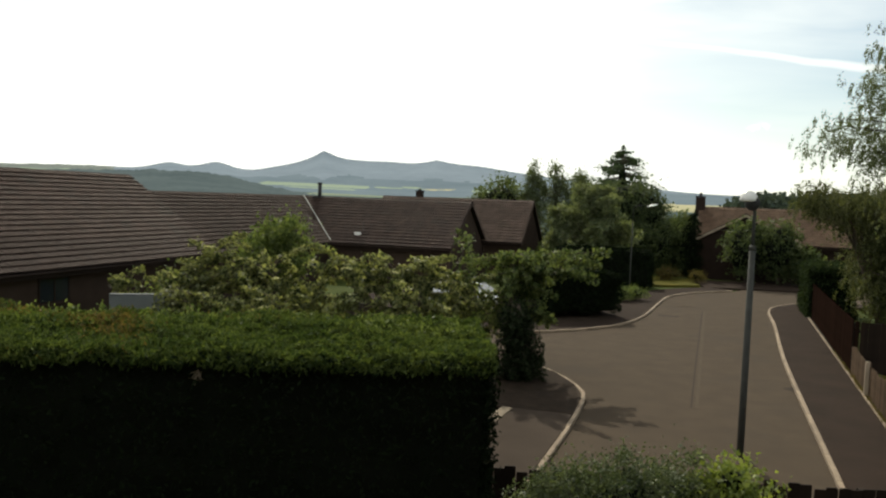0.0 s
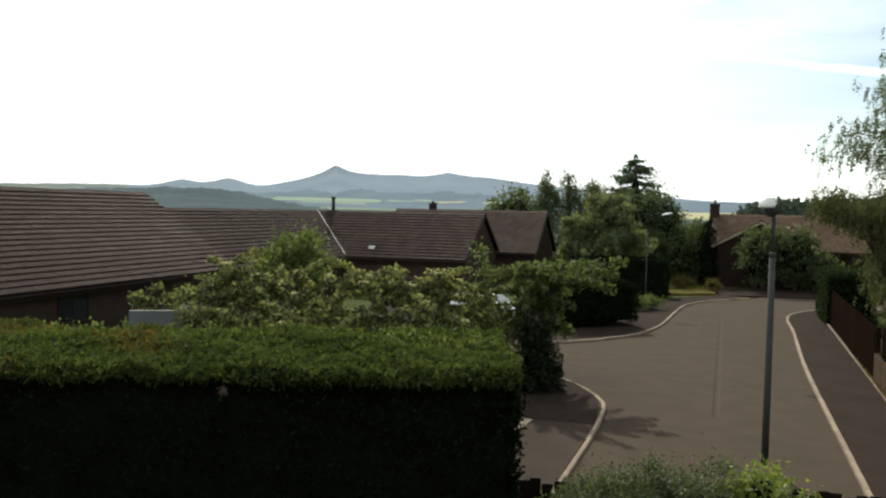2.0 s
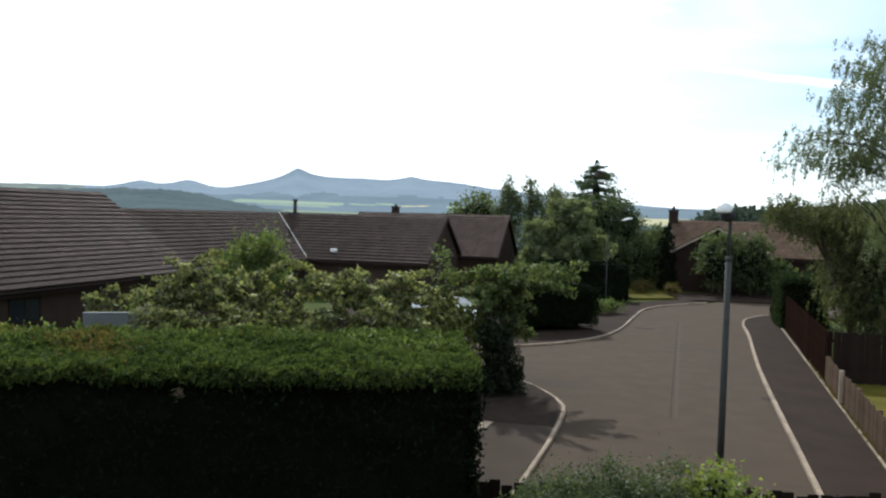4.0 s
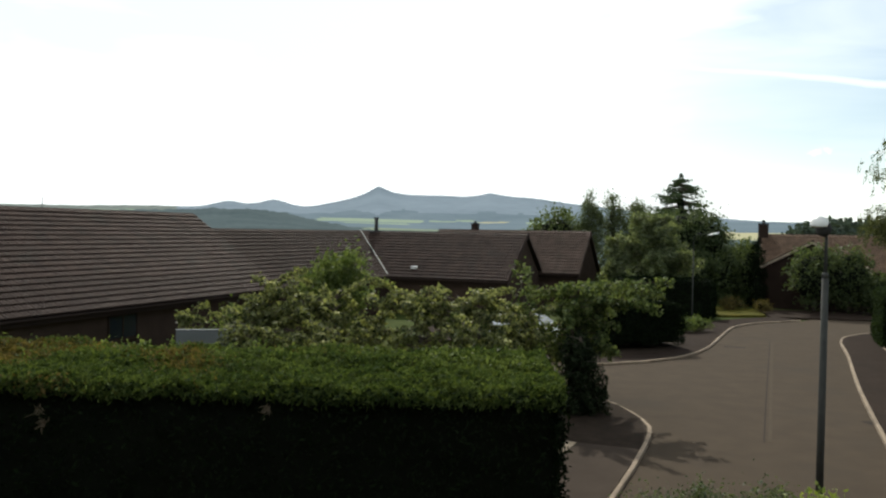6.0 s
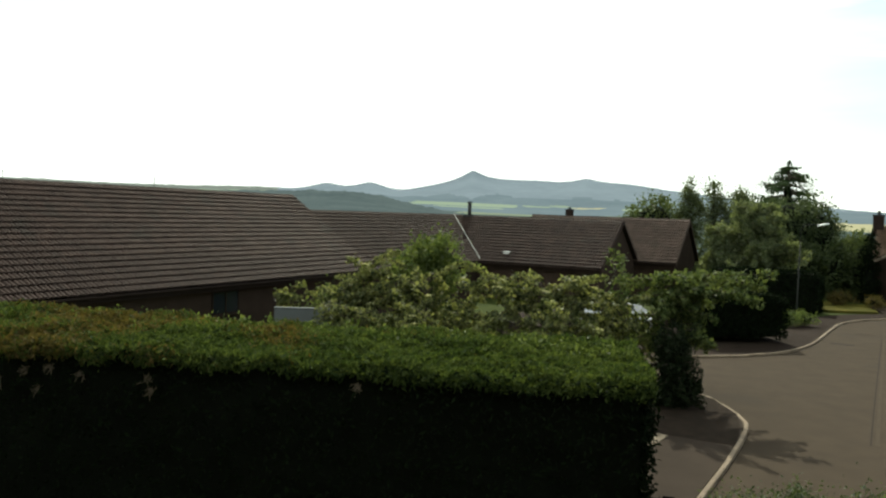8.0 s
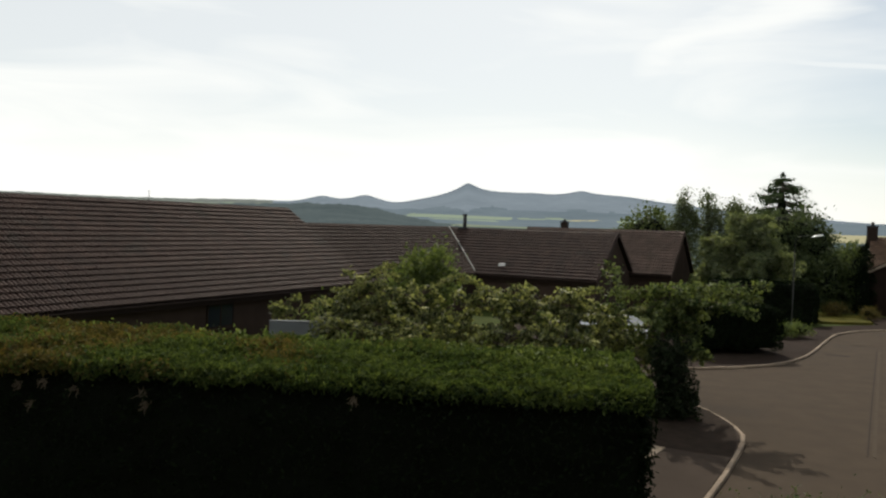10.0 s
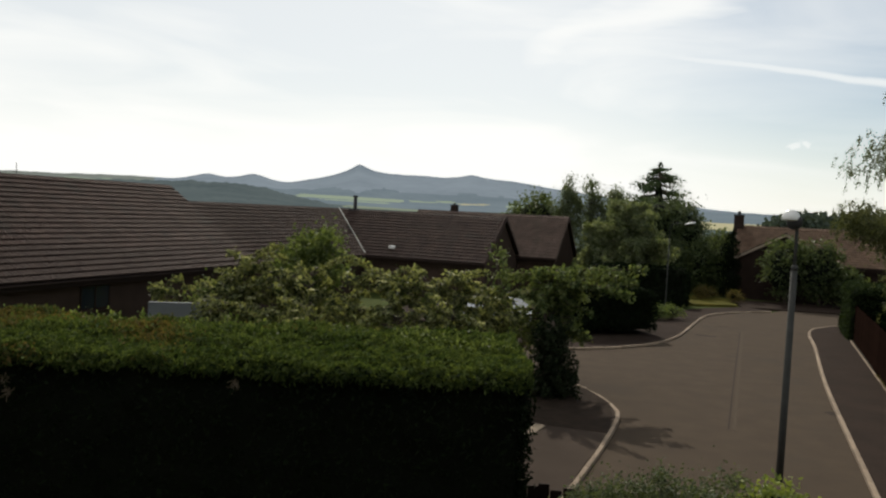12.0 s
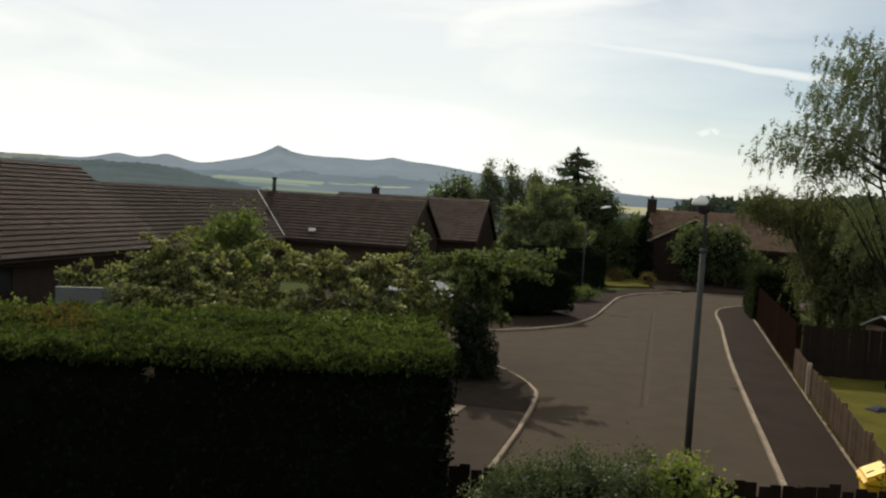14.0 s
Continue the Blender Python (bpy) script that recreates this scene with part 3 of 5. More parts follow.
# roads and kerbs
KERB_R = smooth_line([(4.91, 5.89), (8.18, 15.17), (12.47, 27.40), (16.01, 36.63), (17.77, 41.44), (19.35, 43.90), (22.00, 45.56), (27.50, 46.15), (39.28, 43.70)])
KERB_L = smooth_line([(-0.59, 7.37), (2.34, 15.66), (3.34, 18.46), (4.17, 21.11), (4.32, 22.49), (3.93, 24.35), (3.14, 25.73), (1.18, 26.81), (-7.86, 29.95)])
KERB_F = smooth_line([(-5.7, 34.66), (2.86, 32.4), (5.51, 32.87), (7.69, 34.39), (9.12, 36.1), (10.45, 38.56), (12.44, 43.32), (14.0, 46.68), (16.17, 49.19), (19.56, 51.25)])
xy = lambda line: [(p.x, p.y) for p in line]
road = slab("road", xy(KERB_R) + [(40, 52.5), (30, 53.5), (21, 53)] + xy(KERB_F)[::-1] + [(-14, 38), (-14, 32)] + xy(KERB_L)[::-1], -0.25, 0.0, M_ROAD)
tagged(road, "sunlit worn brown-grey asphalt residential road", "road", kind="structure")


def offset(line, dist):
    out = []
    for i, p in enumerate(line):
        d = (line[min(i + 1, len(line) - 1)] - line[max(i - 1, 0)]).normalized()
        out.append(Vector((p.x + d.y * dist, p.y - d.x * dist, 0)))
    return out


def pavement(name, line, near, far, label, surface=None):
    a, b = offset(line, near), offset(line, far)
    ob = slab(name, xy(a) + xy(b)[::-1], -0.2, 0.095, surface or M_PAVE)
    return tagged(ob, label, "pavement", kind="structure")


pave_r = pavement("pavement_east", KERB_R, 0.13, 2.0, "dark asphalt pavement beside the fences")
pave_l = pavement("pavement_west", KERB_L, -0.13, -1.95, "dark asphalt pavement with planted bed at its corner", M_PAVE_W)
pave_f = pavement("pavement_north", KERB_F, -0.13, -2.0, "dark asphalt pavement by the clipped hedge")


def kerb(name, line, side, label):
    top = thing(name, pose(0, 0, 0), label, "kerb", kind="structure")
    me = mesh_of("kerbstone", *stone(0.9, 0.12, 0.25), M_KERB)
    run, total = 0.0, []
    for a, b in zip(line, line[1:]):
        total.append(run)
        run += (b - a).length
    total.append(run)
    cx, cy = [p.x for p in line], [p.y for p in line]
    s = 0.45
    while s < run:
        x, y = np.interp(s, total, cx), np.interp(s, total, cy)
        x1, y1 = np.interp(s + 0.4, total, cx), np.interp(s + 0.4, total, cy)
        x0, y0 = np.interp(s - 0.4, total, cx), np.interp(s - 0.4, total, cy)
        ang = math.degrees(math.atan2(y1 - y0, x1 - x0))
        put("kerbstone", me, top, pose(x, y, RNG.uniform(-0.008, 0.006), RNG.uniform(-0.8, 0.8), 0, ang) @ pose(0, -0.065 * side, 0))
        s += 0.91
    return top


def stone(l, w, h):
    b = 0.02
    v = []
    for z, k in ((-0.15, 0.0), (h - 0.15 - b, 0.0), (h - 0.15, b)):
        v += [(-l / 2 + k * 0.3, -w / 2 + k, z), (l / 2 - k * 0.3, -w / 2 + k, z), (l / 2 - k * 0.3, w / 2 - k, z), (-l / 2 + k * 0.3, w / 2 - k, z)]
    f = [(i + k, i + (k + 1) % 4, i + 4 + (k + 1) % 4, i + 4 + k) for i in (0, 4) for k in range(4)] + [(8, 9, 10, 11)]
    return v, f


kerb("kerb_east", KERB_R, 1, "pale weathered concrete kerb edging the pavement")
kerb("kerb_west", KERB_L, -1, "pale weathered concrete kerb round the corner bed")
kerb("kerb_north", KERB_F, -1, "pale concrete kerb curving by the clipped hedge")

EDGE = [Vector((10.41 + 0.371 * (y - 16.07), y, 0)) for y in np.arange(10.6, 39.6, 0.3)]
edging = kerb("edging_east", EDGE, -1, "narrow pale concrete edging at the foot of the fences")
for ob in edging.children:
    ob.scale = (1, 0.55, 1)
    ob.location.z += 0.025


def edging_weeds():
    """Dry weeds and litter in the crack behind the narrow edging."""
    pts = []
    for _ in range(210):
        y = RNG.uniform(11.0, 30.0)
        c = np.array([10.38 + 0.371 * (y - 16.07), y, 0.12])
        k = RNG.integers(5, 26)
        pts.append(c + RNG.normal(size=(k, 3)) * [0.035, 0.07, 0.025])
    ob = put("edging_weeds", leaf_mesh("edging_weeds", np.concatenate(pts), 0.06, L_HEDGEBROWN, up=(0, 0, 0.8), aspect=0.3))
    tagged(ob, "dry brown weeds growing along the concrete edging", "weeds", kind="stuff")


edging_weeds()


def road_marks():
    """Old seams and patches in the asphalt."""
    for name, pts, w, label in (
        ("road_seam", [(7.25, 21.0), (9.4, 27.2), (14.2, 41.0)], 0.1, "pale worn seam along the road"),
        ("road_seam", [(7.1, 21.0), (9.25, 27.2), (14.08, 41.0)], 0.04, "thin dark sealed joint along the road"),
        ("road_patch", [(11.2, 39.0), (12.1, 38.6)], 0.35, "small dark patch in the road"),
        ("manhole_cover", [(10.9, 23.6), (11.3, 23.7)], 0.4, "dark iron cover by the kerb")):
        line = smooth_line(pts, 0.5)
        a, b = offset(line, -w / 2), offset(line, w / 2)
        tagged(slab(name, xy(a) + xy(b)[::-1], -0.02, 0.005, M_SEAM if w == 0.1 else M_PATCH), label, name.replace("_", " "), kind="structure")


road_marks()
U, E_DIR = Vector((0.347, 0.938, 0)), Vector((0.938, -0.347, 0))
ANG_U, ANG_E = 69.7, -20.3

# ---------------------------------------------------------------- houses


def tile_shape(w, l):
    """One interlocking roof tile: two rolls across, its foot raised."""
    prof = [(0, 0.0), (0.14, 0.05), (0.3, 0.05), (0.42, 0.0), (0.56, 0.0), (0.7, 0.05), (0.86, 0.05), (1.0, 0.0)]
    v = [(x * w, 0, z + 0.078) for x, z in prof] + [(x * w, l, z) for x, z in prof] + [(x * w, 0.003, z + 0.035) for x, z in prof]
    n = len(prof)
    f = [(i, i + 1, n + i + 1, n + i) for i in range(n - 1)] + [(2 * n + i, 2 * n + i + 1, i + 1, i) for i in range(n - 1)]
    return v, f


def house(name, origin, ang, x0, x1, half, eave, ridge, label, near_side=-1, tiles=0, gable_at=(), over=0.35, base=0.0, clay=None, verge=None, finish=None):
    """A gabled house. Local x runs along the ridge; the slope on local -y is the near one."""
    clay = clay or M_TILE
    t = thing(name, pose(origin[0], origin[1], 0, 0, 0, ang), label, "house")
    rise = ridge - eave
    pitch = math.atan2(rise, half)
    slope = math.hypot(rise, half)
    wy = half - over
    wz = eave - 0.02
    bm = bmesh.new()
    for ya, yb in ((-wy, -wy + 0.3), (wy - 0.3, wy)):
        add_box(bm, x0 + 0.2, x1 - 0.2, ya, yb, base - 0.2, wz)
    for xa, xb in ((x0 + 0.2, x0 + 0.5), (x1 - 0.5, x1 - 0.2)):
        f = [bm.verts.new((xa, y, z)) for y, z in ((-wy + 0.3, base - 0.2), (wy - 0.3, base - 0.2), (wy - 0.3, wz + 0.1), (0, ridge - 0.25), (-wy + 0.3, wz + 0.1))]
        g = [bm.verts.new((xb, v.co.y, v.co.z)) for v in f]
        bm.faces.new(f)
        bm.faces.new(g[::-1])
        for i in range(5):
            bm.faces.new((f[i], f[(i + 1) % 5], g[(i + 1) % 5], g[i]))
    bmesh.ops.recalc_face_normals(bm, faces=bm.faces)
    part("wall", bm, finish or M_HARL, t, "brown roughcast wall in shade")
    bm = bmesh.new()
    th = 0.12
    prof = [(-half, eave), (0, ridge), (half, eave), (half, eave - th), (0, ridge - th), (-half, eave - th)]
    a = [bm.verts.new((x0, y, z)) for y, z in prof]
    b = [bm.verts.new((x1, y, z)) for y, z in prof]
    bm.faces.new((a[0], a[1], a[4], a[5]))
    bm.faces.new((a[1], a[2], a[3], a[4]))
    bm.faces.new((b[0], b[5], b[4], b[1]))
    bm.faces.new((b[1], b[4], b[3], b[2]))
    for i in range(6):
        j = (i + 1) % 6
        bm.faces.new((a[i], b[i], b[j], a[j]))
    bmesh.ops.recalc_face_normals(bm, faces=bm.faces)
    roof = part("roof", bm, M_UNDER, t, "brown concrete tiled roof")
    # tiles
    tl = 0.345
    tw = (x1 - x0) / round((x1 - x0) / 0.33)
    v, f = tile_shape(tw, tl + 0.06)
    me = mesh_of("tile", v, f, clay)
    va = np.array(v)
    rows_n, cols = int(slope / tl), round((x1 - x0) / tw)
    cnt, rest_v, rest_f, off = 0, [], [], 0
    for side in (-1, 1):
        turn = Matrix.Rotation(pitch, 4, "X") if side < 0 else Matrix.Rotation(math.pi, 4, "Z") @ Matrix.Rotation(pitch, 4, "X")
        for r in range(rows_n + 1):
            for c in range(cols):
                x = x0 + (c + 0.0) * tw
                d = min(r * tl, slope - tl)
                if side < 0:
                    m = Matrix.Translation((x, -half - 0.04 * math.cos(pitch), eave + 0.01)) @ turn @ Matrix.Translation((0, d, 0.0))
                else:
                    m = Matrix.Translation((x + tw, half + 0.04 * math.cos(pitch), eave + 0.01)) @ turn @ Matrix.Translation((0, d, 0.0))
                m = m @ Matrix.Rotation(radians(RNG.normal() * 0.25), 4, "X") @ Matrix.Translation((0, 0, RNG.normal() * 0.002))
                if side == near_side and cnt < tiles and -19 < x < -1:
                    put("tile", me, roof, m)
                    cnt += 1
                elif side == near_side or not tiles:
                    w = va @ np.array(m.to_3x3()).T + np.array(m.translation)
                    rest_v.append(w)
                    rest_f += [tuple(i + off for i in q) for q in f]
                    off += len(va)
    tagged(put("tiling", mesh_of("tiling", np.concatenate(rest_v), rest_f, clay), roof), kind="stuff")
    # ridge caps, one by one
    prof = [(-0.16, -0.04), (-0.09, 0.06), (0.09, 0.06), (0.16, -0.04)]
    cv = [(0, y, z + 0.014) for y, z in prof] + [(0.46, y, z) for y, z in prof]
    cap = mesh_of("ridge_cap", cv, [(0, 4, 5, 1), (1, 5, 6, 2), (2, 6, 7, 3), (3, 2, 1, 0)], M_RIDGE)
    for k in range(int((x1 - x0) / 0.45)):
        put("ridge_cap", cap, roof, pose(x0 + k * 0.45, 0, ridge + RNG.normal() * 0.004))
    for side in (-1, 1):
        bm = bmesh.new()
        add_box(bm, x0 + 0.05, x1 - 0.05, side * (half - 0.02) - 0.012, side * (half - 0.02) + 0.012, eave - 0.24, eave - 0.06)
        part("fascia", bm, M_FASCIA, t)
        bm = bmesh.new()
        add_box(bm, x0 + 0.05, x1 - 0.05, min(side * half * 0.999, side * wy), max(side * half * 0.999, side * wy), eave - 0.25, eave - 0.225)
        part("soffit", bm, M_FASCIA, t)
        bm = bmesh.new()
        add_tube(bm, [(x0, side * (half + 0.07), eave - 0.05), (x1, side * (half + 0.07), eave - 0.05)], [0.055, 0.055], 8)
        part("gutter", bm, M_FASCIA, t)
    for x, s in ((x0, 1), (x1, -1)):
        for side in (-1, 1):
            bm = bmesh.new()
            q = [(0, ridge - 0.02), (side * half, eave - 0.02), (side * half, eave - 0.2), (0, ridge - 0.2)]
            a = [bm.verts.new((x - s * 0.03, y, z)) for y, z in q]
            b = [bm.verts.new((x + s * 0.0, y, z)) for y, z in q]
            bm.faces.new(a)
            bm.faces.new(b[::-1])
            for i in range(4):
                bm.faces.new((a[i], a[(i + 1) % 4], b[(i + 1) % 4], b[i]))
            bmesh.ops.recalc_face_normals(bm, faces=bm.faces)
            part("bargeboard", bm, verge or M_FASCIA, t)
    return t


def window(parent, x0, x1, y, z0, z1, label=""):
    """A casement on the near wall: frame, mullion, panes, sill, standing a little proud."""
    bm = bmesh.new()
    w = 0.07
    add_box(bm, x0, x1, y - 0.03, y + 0.05, z1 - w, z1)
    add_box(bm, x0, x1, y - 0.03, y + 0.05, z0, z0 + w)
    for x in (x0, (x0 + x1) / 2 - w / 2, x1 - w):
        add_box(bm, x, x + w, y - 0.03, y + 0.05, z0 + w, z1 - w)
    win = part("window", bm, M_FASCIA, parent, label or "dark framed window reflecting the sky")
    for a, b in ((x0 + w, (x0 + x1) / 2 - w / 2), ((x0 + x1) / 2 + w / 2, x1 - w)):
        part("pane", box(a, b, y - 0.01, y + 0.0, z0 + w, z1 - w), M_GLASS, win)
    part("sill", box(x0 - 0.06, x1 + 0.06, y - 0.1, y + 0.05, z0 - 0.06, z0, 0.01), M_HARL, win)
    return win


ANG_A, ANG_C = 72.5, -17.5
HU, HE = Vector((0.3007, 0.9537, 0)), Vector((0.9537, -0.3007, 0))
CORNER = Vector((-7.35, 50.9, 0))  # where the eaves of the long roof and the wing meet


def roof_at(u, e):
    """A place on the plan, u along the long roof past the corner, e out from its eave."""
    p = CORNER + HU * u + HE * e
    return p.x, p.y


house_a = house("bungalow", roof_at(-12.49, -5.78), ANG_A, -27.0, 0.0, 5.78, 2.34, 6.15, "long brown-tiled bungalow with roughcast walls behind the hedge", tiles=300)
window(house_a, -11.3, -9.8, -5.45, 1.08, 2.06)
house_b = house("bungalow", roof_at(-12.46, -4.57), ANG_A, 0.0, 20.5, 4.57, 2.34, 5.352, "lower brown-tiled bungalow meeting a gabled wing", clay=M_TILE_DARK)
house_c = house("bungalow_wing", roof_at(4.57, 8.33), ANG_C, -12.6, 0.0, 4.57, 2.34, 5.347, "brown-tiled gabled wing with a pale lead valley", verge=M_TILE)
house_d = house("bungalow", (7.0, 59.6), ANG_C, -12.5, 0.0, 4.2, 2.5, 5.57, "lighter brown-tiled gabled bungalow behind the wing", clay=M_TILE_MID, verge=M_TILE_MID)
house_e = house("bungalow", (23.0, 69.4), ANG_E - 1.5, 0.0, 16.5, 4.5, 2.7, 5.6, "tan-roofed bungalow at the end of the road", clay=M_TILE_TAN, finish=M_HARL_SHADE)
house_f = house("bungalow_wing", (23.4, 59.6), ANG_U - 1.0, 0.0, 9.5, 4.1, 2.9, 5.16, "gabled wing of the end bungalow, overgrown with shrubs", clay=M_TILE_TAN, verge=M_VERGE, finish=M_HARL_SHADE)


def chimney(name, x, y, z0, z1, w, label, pots=1):
    t = thing(name, pose(x, y, z0, 0, 0, ANG_E), label, "chimney")
    part("stack", box(-w / 2, w / 2, -w / 2, w / 2, -0.6, (z1 - z0) * 0.72, 0.01), M_FASCIA, t)
    part("cap", box(-w / 2 - 0.05, w / 2 + 0.05, -w / 2 - 0.05, w / 2 + 0.05, (z1 - z0) * 0.72, (z1 - z0) * 0.8, 0.01), M_DARKMETAL, t)
    bm = bmesh.new()
    add_tube(bm, [(0, 0, (z1 - z0) * 0.8), (0, 0, z1 - z0)], [0.14, 0.11], 10)
    part("chimney_pot", bm, M_DARKMETAL, t)
    return t


def flue(name, x, y, z0, z1):
    t = thing(name, pose(x, y, z0), "black metal flue pipe standing on the roof ridge", "flue")
    bm = bmesh.new()
    add_tube(bm, [(0, 0, -0.3), (0, 0, z1 - z0 - 0.1)], [0.14, 0.14], 12)
    part("pipe", bm, M_DARKMETAL, t, smooth=True)
    bm = bmesh.new()
    add_tube(bm, [(0, 0, z1 - z0 - 0.12), (0, 0, z1 - z0)], [0.2, 0.17], 12)
    part("cowl", bm, M_DARKMETAL, t)
    part("flashing", box(-0.45, 0.45, -0.3, 0.3, -0.1, 0.05, 0.02), M_DARKMETAL, t)
    return t


flue("flue", -9.02, 56.22, 5.36, 6.4)
chimney("chimney", -1.95, 62.85, 5.5, 6.3, 0.5, "small dark roof chimney with one pot")
chimney("chimney", 23.0, 69.2, 5.3, 6.9, 0.8, "dark brown chimney at the gable end")

# ---------------------------------------------------------------- hedges


def scatter_box(x0, x1, y0, y1, z, n, thick):
    return np.stack([RNG.uniform(x0, x1, n), RNG.uniform(y0, y1, n), z + RNG.normal(size=n) * thick], 1)


def lumps(p, amp, freq):
    return np.array([noise.noise((a * freq, b * freq, 3.1)) for a, b in p[:, :2]]) * amp


def big_hedge():
    """The tall clipped hedge before the house, its top in the sun."""
    ang = 2.5
    t = thing("hedge", pose(0.75, 9.25, 0, 0, 0, ang), "tall thick clipped conifer hedge, sunlit top and black shaded front", "hedge")
    ln, th, top = 19.0, 3.0, 3.58
    bm = bmesh.new()
    r = add_box(bm, -ln, -0.12, 0.12, th - 0.1, 0, top - 0.12)
    bmesh.ops.subdivide_edges(bm, edges=bm.edges[:], cuts=14, use_grid_fill=True)
    for v in bm.verts:
        k = noise.noise(v.co * 1.7) * 0.1
        v.co += Vector((k if v.co.x > -0.5 else 0, k, k * 0.6))
    part("shade_core", bm, M_CORE, t)
    n = 210000
    p = scatter_box(-13.5, 0.05, -0.05, th + 0.05, top, n, 0.03)
    keep = lumps(p, 1.0, 4.5) + 0.6 * lumps(p, 1.0, 11.0) + RNG.normal(size=n) * 0.25 > -0.42
    p = p[keep]
    n = len(p)
    p[:, 2] += lumps(p, 0.11, 0.9) + lumps(p, 0.09, 2.6) + lumps(p, 0.05, 7.0) + np.clip((-p[:, 0] - 6) * 0.01, 0, 0.1)
    p[:, 2] -= np.clip(0.12 - p[:, 1], 0, 1) ** 1 * 0.8 + np.clip(p[:, 1] - th + 0.1, 0, 1)
    brown = lumps(p, 1.0, 0.7) + RNG.normal(size=n) * 0.25 + np.clip((-p[:, 0] - 5.5) * 0.12, -0.6, 0.35) > 0.36
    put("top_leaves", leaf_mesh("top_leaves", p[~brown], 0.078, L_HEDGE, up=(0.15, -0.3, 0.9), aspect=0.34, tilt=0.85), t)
    put("browned_leaves", leaf_mesh("browned_leaves", p[brown], 0.085, L_HEDGEBROWN, up=(0.25, -0.2, 1.0), aspect=0.35, tilt=0.8), t)
    # Front and end leaves carry the hedge's shade in a darker leaf colour.
    n = 12000
    p = np.stack([RNG.uniform(-12, 0, n), RNG.normal(size=n) * 0.045, RNG.uniform(0.3, top, n)], 1)
    p[:, 1] += lumps(p[:, [0, 2]], 0.1, 1.3)
    q = np.stack([RNG.normal(size=9000) * 0.05, RNG.uniform(0, th, 9000), RNG.uniform(0.2, top, 9000)], 1)
    put("shaded_side_leaves", leaf_mesh("shaded_side_leaves", np.concatenate([p, q]), 0.09, L_DARK, aspect=0.35), t)
    # bare twigs that poke out
    for x, z in ((-3.56, 3.32), (-6.35, 3.25), (-6.3, 3.08), (-8.1, 3.25), (-7.75, 3.3), (-7.9, 3.02), (-8.5, 3.12), (-7.3, 3.22)):
        bm = bmesh.new()
        root = Vector((x, 0.06, z))
        for _ in range(13):
            a = root + Vector((RNG.normal() * 0.02, 0, RNG.normal() * 0.02))
            c = a + Vector((RNG.normal() * 0.035, -0.06, RNG.normal() * 0.035 - 0.02))
            b = c + Vector((RNG.normal() * 0.03, -0.04, RNG.normal() * 0.03))
            add_tube(bm, [a, c, b], [0.007, 0.005, 0.002], 4)
        part("bare_twig", bm, M_GRAVEL, t, "pale bare twig")
    # single tall sprigs along the far edge
    n = 420
    x = RNG.uniform(-13, 0, n)
    p = np.repeat(np.stack([x, RNG.uniform(th * 0.5, th, n), top + 0.03 + 0.05 * RNG.random(n) ** 2], 1), 7, 0) + RNG.normal(size=(n * 7, 3)) * [0.045, 0.045, 0.045]
    put("loose_growth", leaf_mesh("loose_growth", p, 0.065, L_GREEN, up=(0, 0, 1)), t)
    return t


big_hedge()


def box_hedge(name, x, y, ang, lx, ly, h, lift, leafs, material, label, leaf=0.12):
    t = thing(name, pose(x, y, 0, 0, 0, ang), label, "hedge")
    bm = bmesh.new()
    add_box(bm, -lx / 2 + 0.12, lx / 2 - 0.12, -ly / 2 + 0.12, ly / 2 - 0.12, lift, h - 0.1, 0.15)
    part("shade_core", bm, M_CORE, t)
    pts = []
    area = [lx * ly, lx * h, lx * h, ly * h, ly * h]
    for k, a in enumerate(area):
        n = int(leafs * a / sum(area))
        u, v, w = RNG.uniform(-0.5, 0.5, n), RNG.uniform(0, 1, n), RNG.normal(size=n) * 0.05
        if k == 0:
            p = np.stack([u * lx, (v - 0.5) * ly, h + w], 1)
        elif k < 3:
            p = np.stack([u * lx, np.full(n, (-0.5, 0.5)[k - 1] * ly) + w, lift + v * (h - lift)], 1)
        else:
            p = np.stack([np.full(n, (-0.5, 0.5)[k - 3] * lx) + w, u * ly, lift + v * (h - lift)], 1)
        e = np.abs(p[:, :2]) / [lx / 2, ly / 2]
        p[:, 2] -= np.clip(e.max(1) - 0.85, 0, 1) * (p[:, 2] > h - 0.2) * 1.2
        p += (np.array([noise.noise(q * 1.1) for q in p]) * 0.12)[:, None]
        pts.append(p)
    put("leaves", leaf_mesh("leaves", np.concatenate(pts), leaf, material), t)
    if lift > 0.1:
        for k in range(6):
            bm = bmesh.new()
            xx = -lx / 2 + 0.3 + k * (lx - 0.6) / 5
            add_tube(bm, [(xx, RNG.uniform(-0.3, 0.3), -0.1), (xx + 0.05, 0, lift + 0.2)], [0.09, 0.06], 6)
            part("stem", bm, M_BARK, t)
    return t


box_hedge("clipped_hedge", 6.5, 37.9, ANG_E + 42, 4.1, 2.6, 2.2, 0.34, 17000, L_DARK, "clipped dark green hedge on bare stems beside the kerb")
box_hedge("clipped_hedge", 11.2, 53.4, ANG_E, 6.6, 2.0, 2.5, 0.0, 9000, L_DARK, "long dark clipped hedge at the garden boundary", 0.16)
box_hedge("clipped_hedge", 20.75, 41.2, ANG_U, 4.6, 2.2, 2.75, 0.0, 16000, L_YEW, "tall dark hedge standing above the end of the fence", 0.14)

# ---------------------------------------------------------------- fences


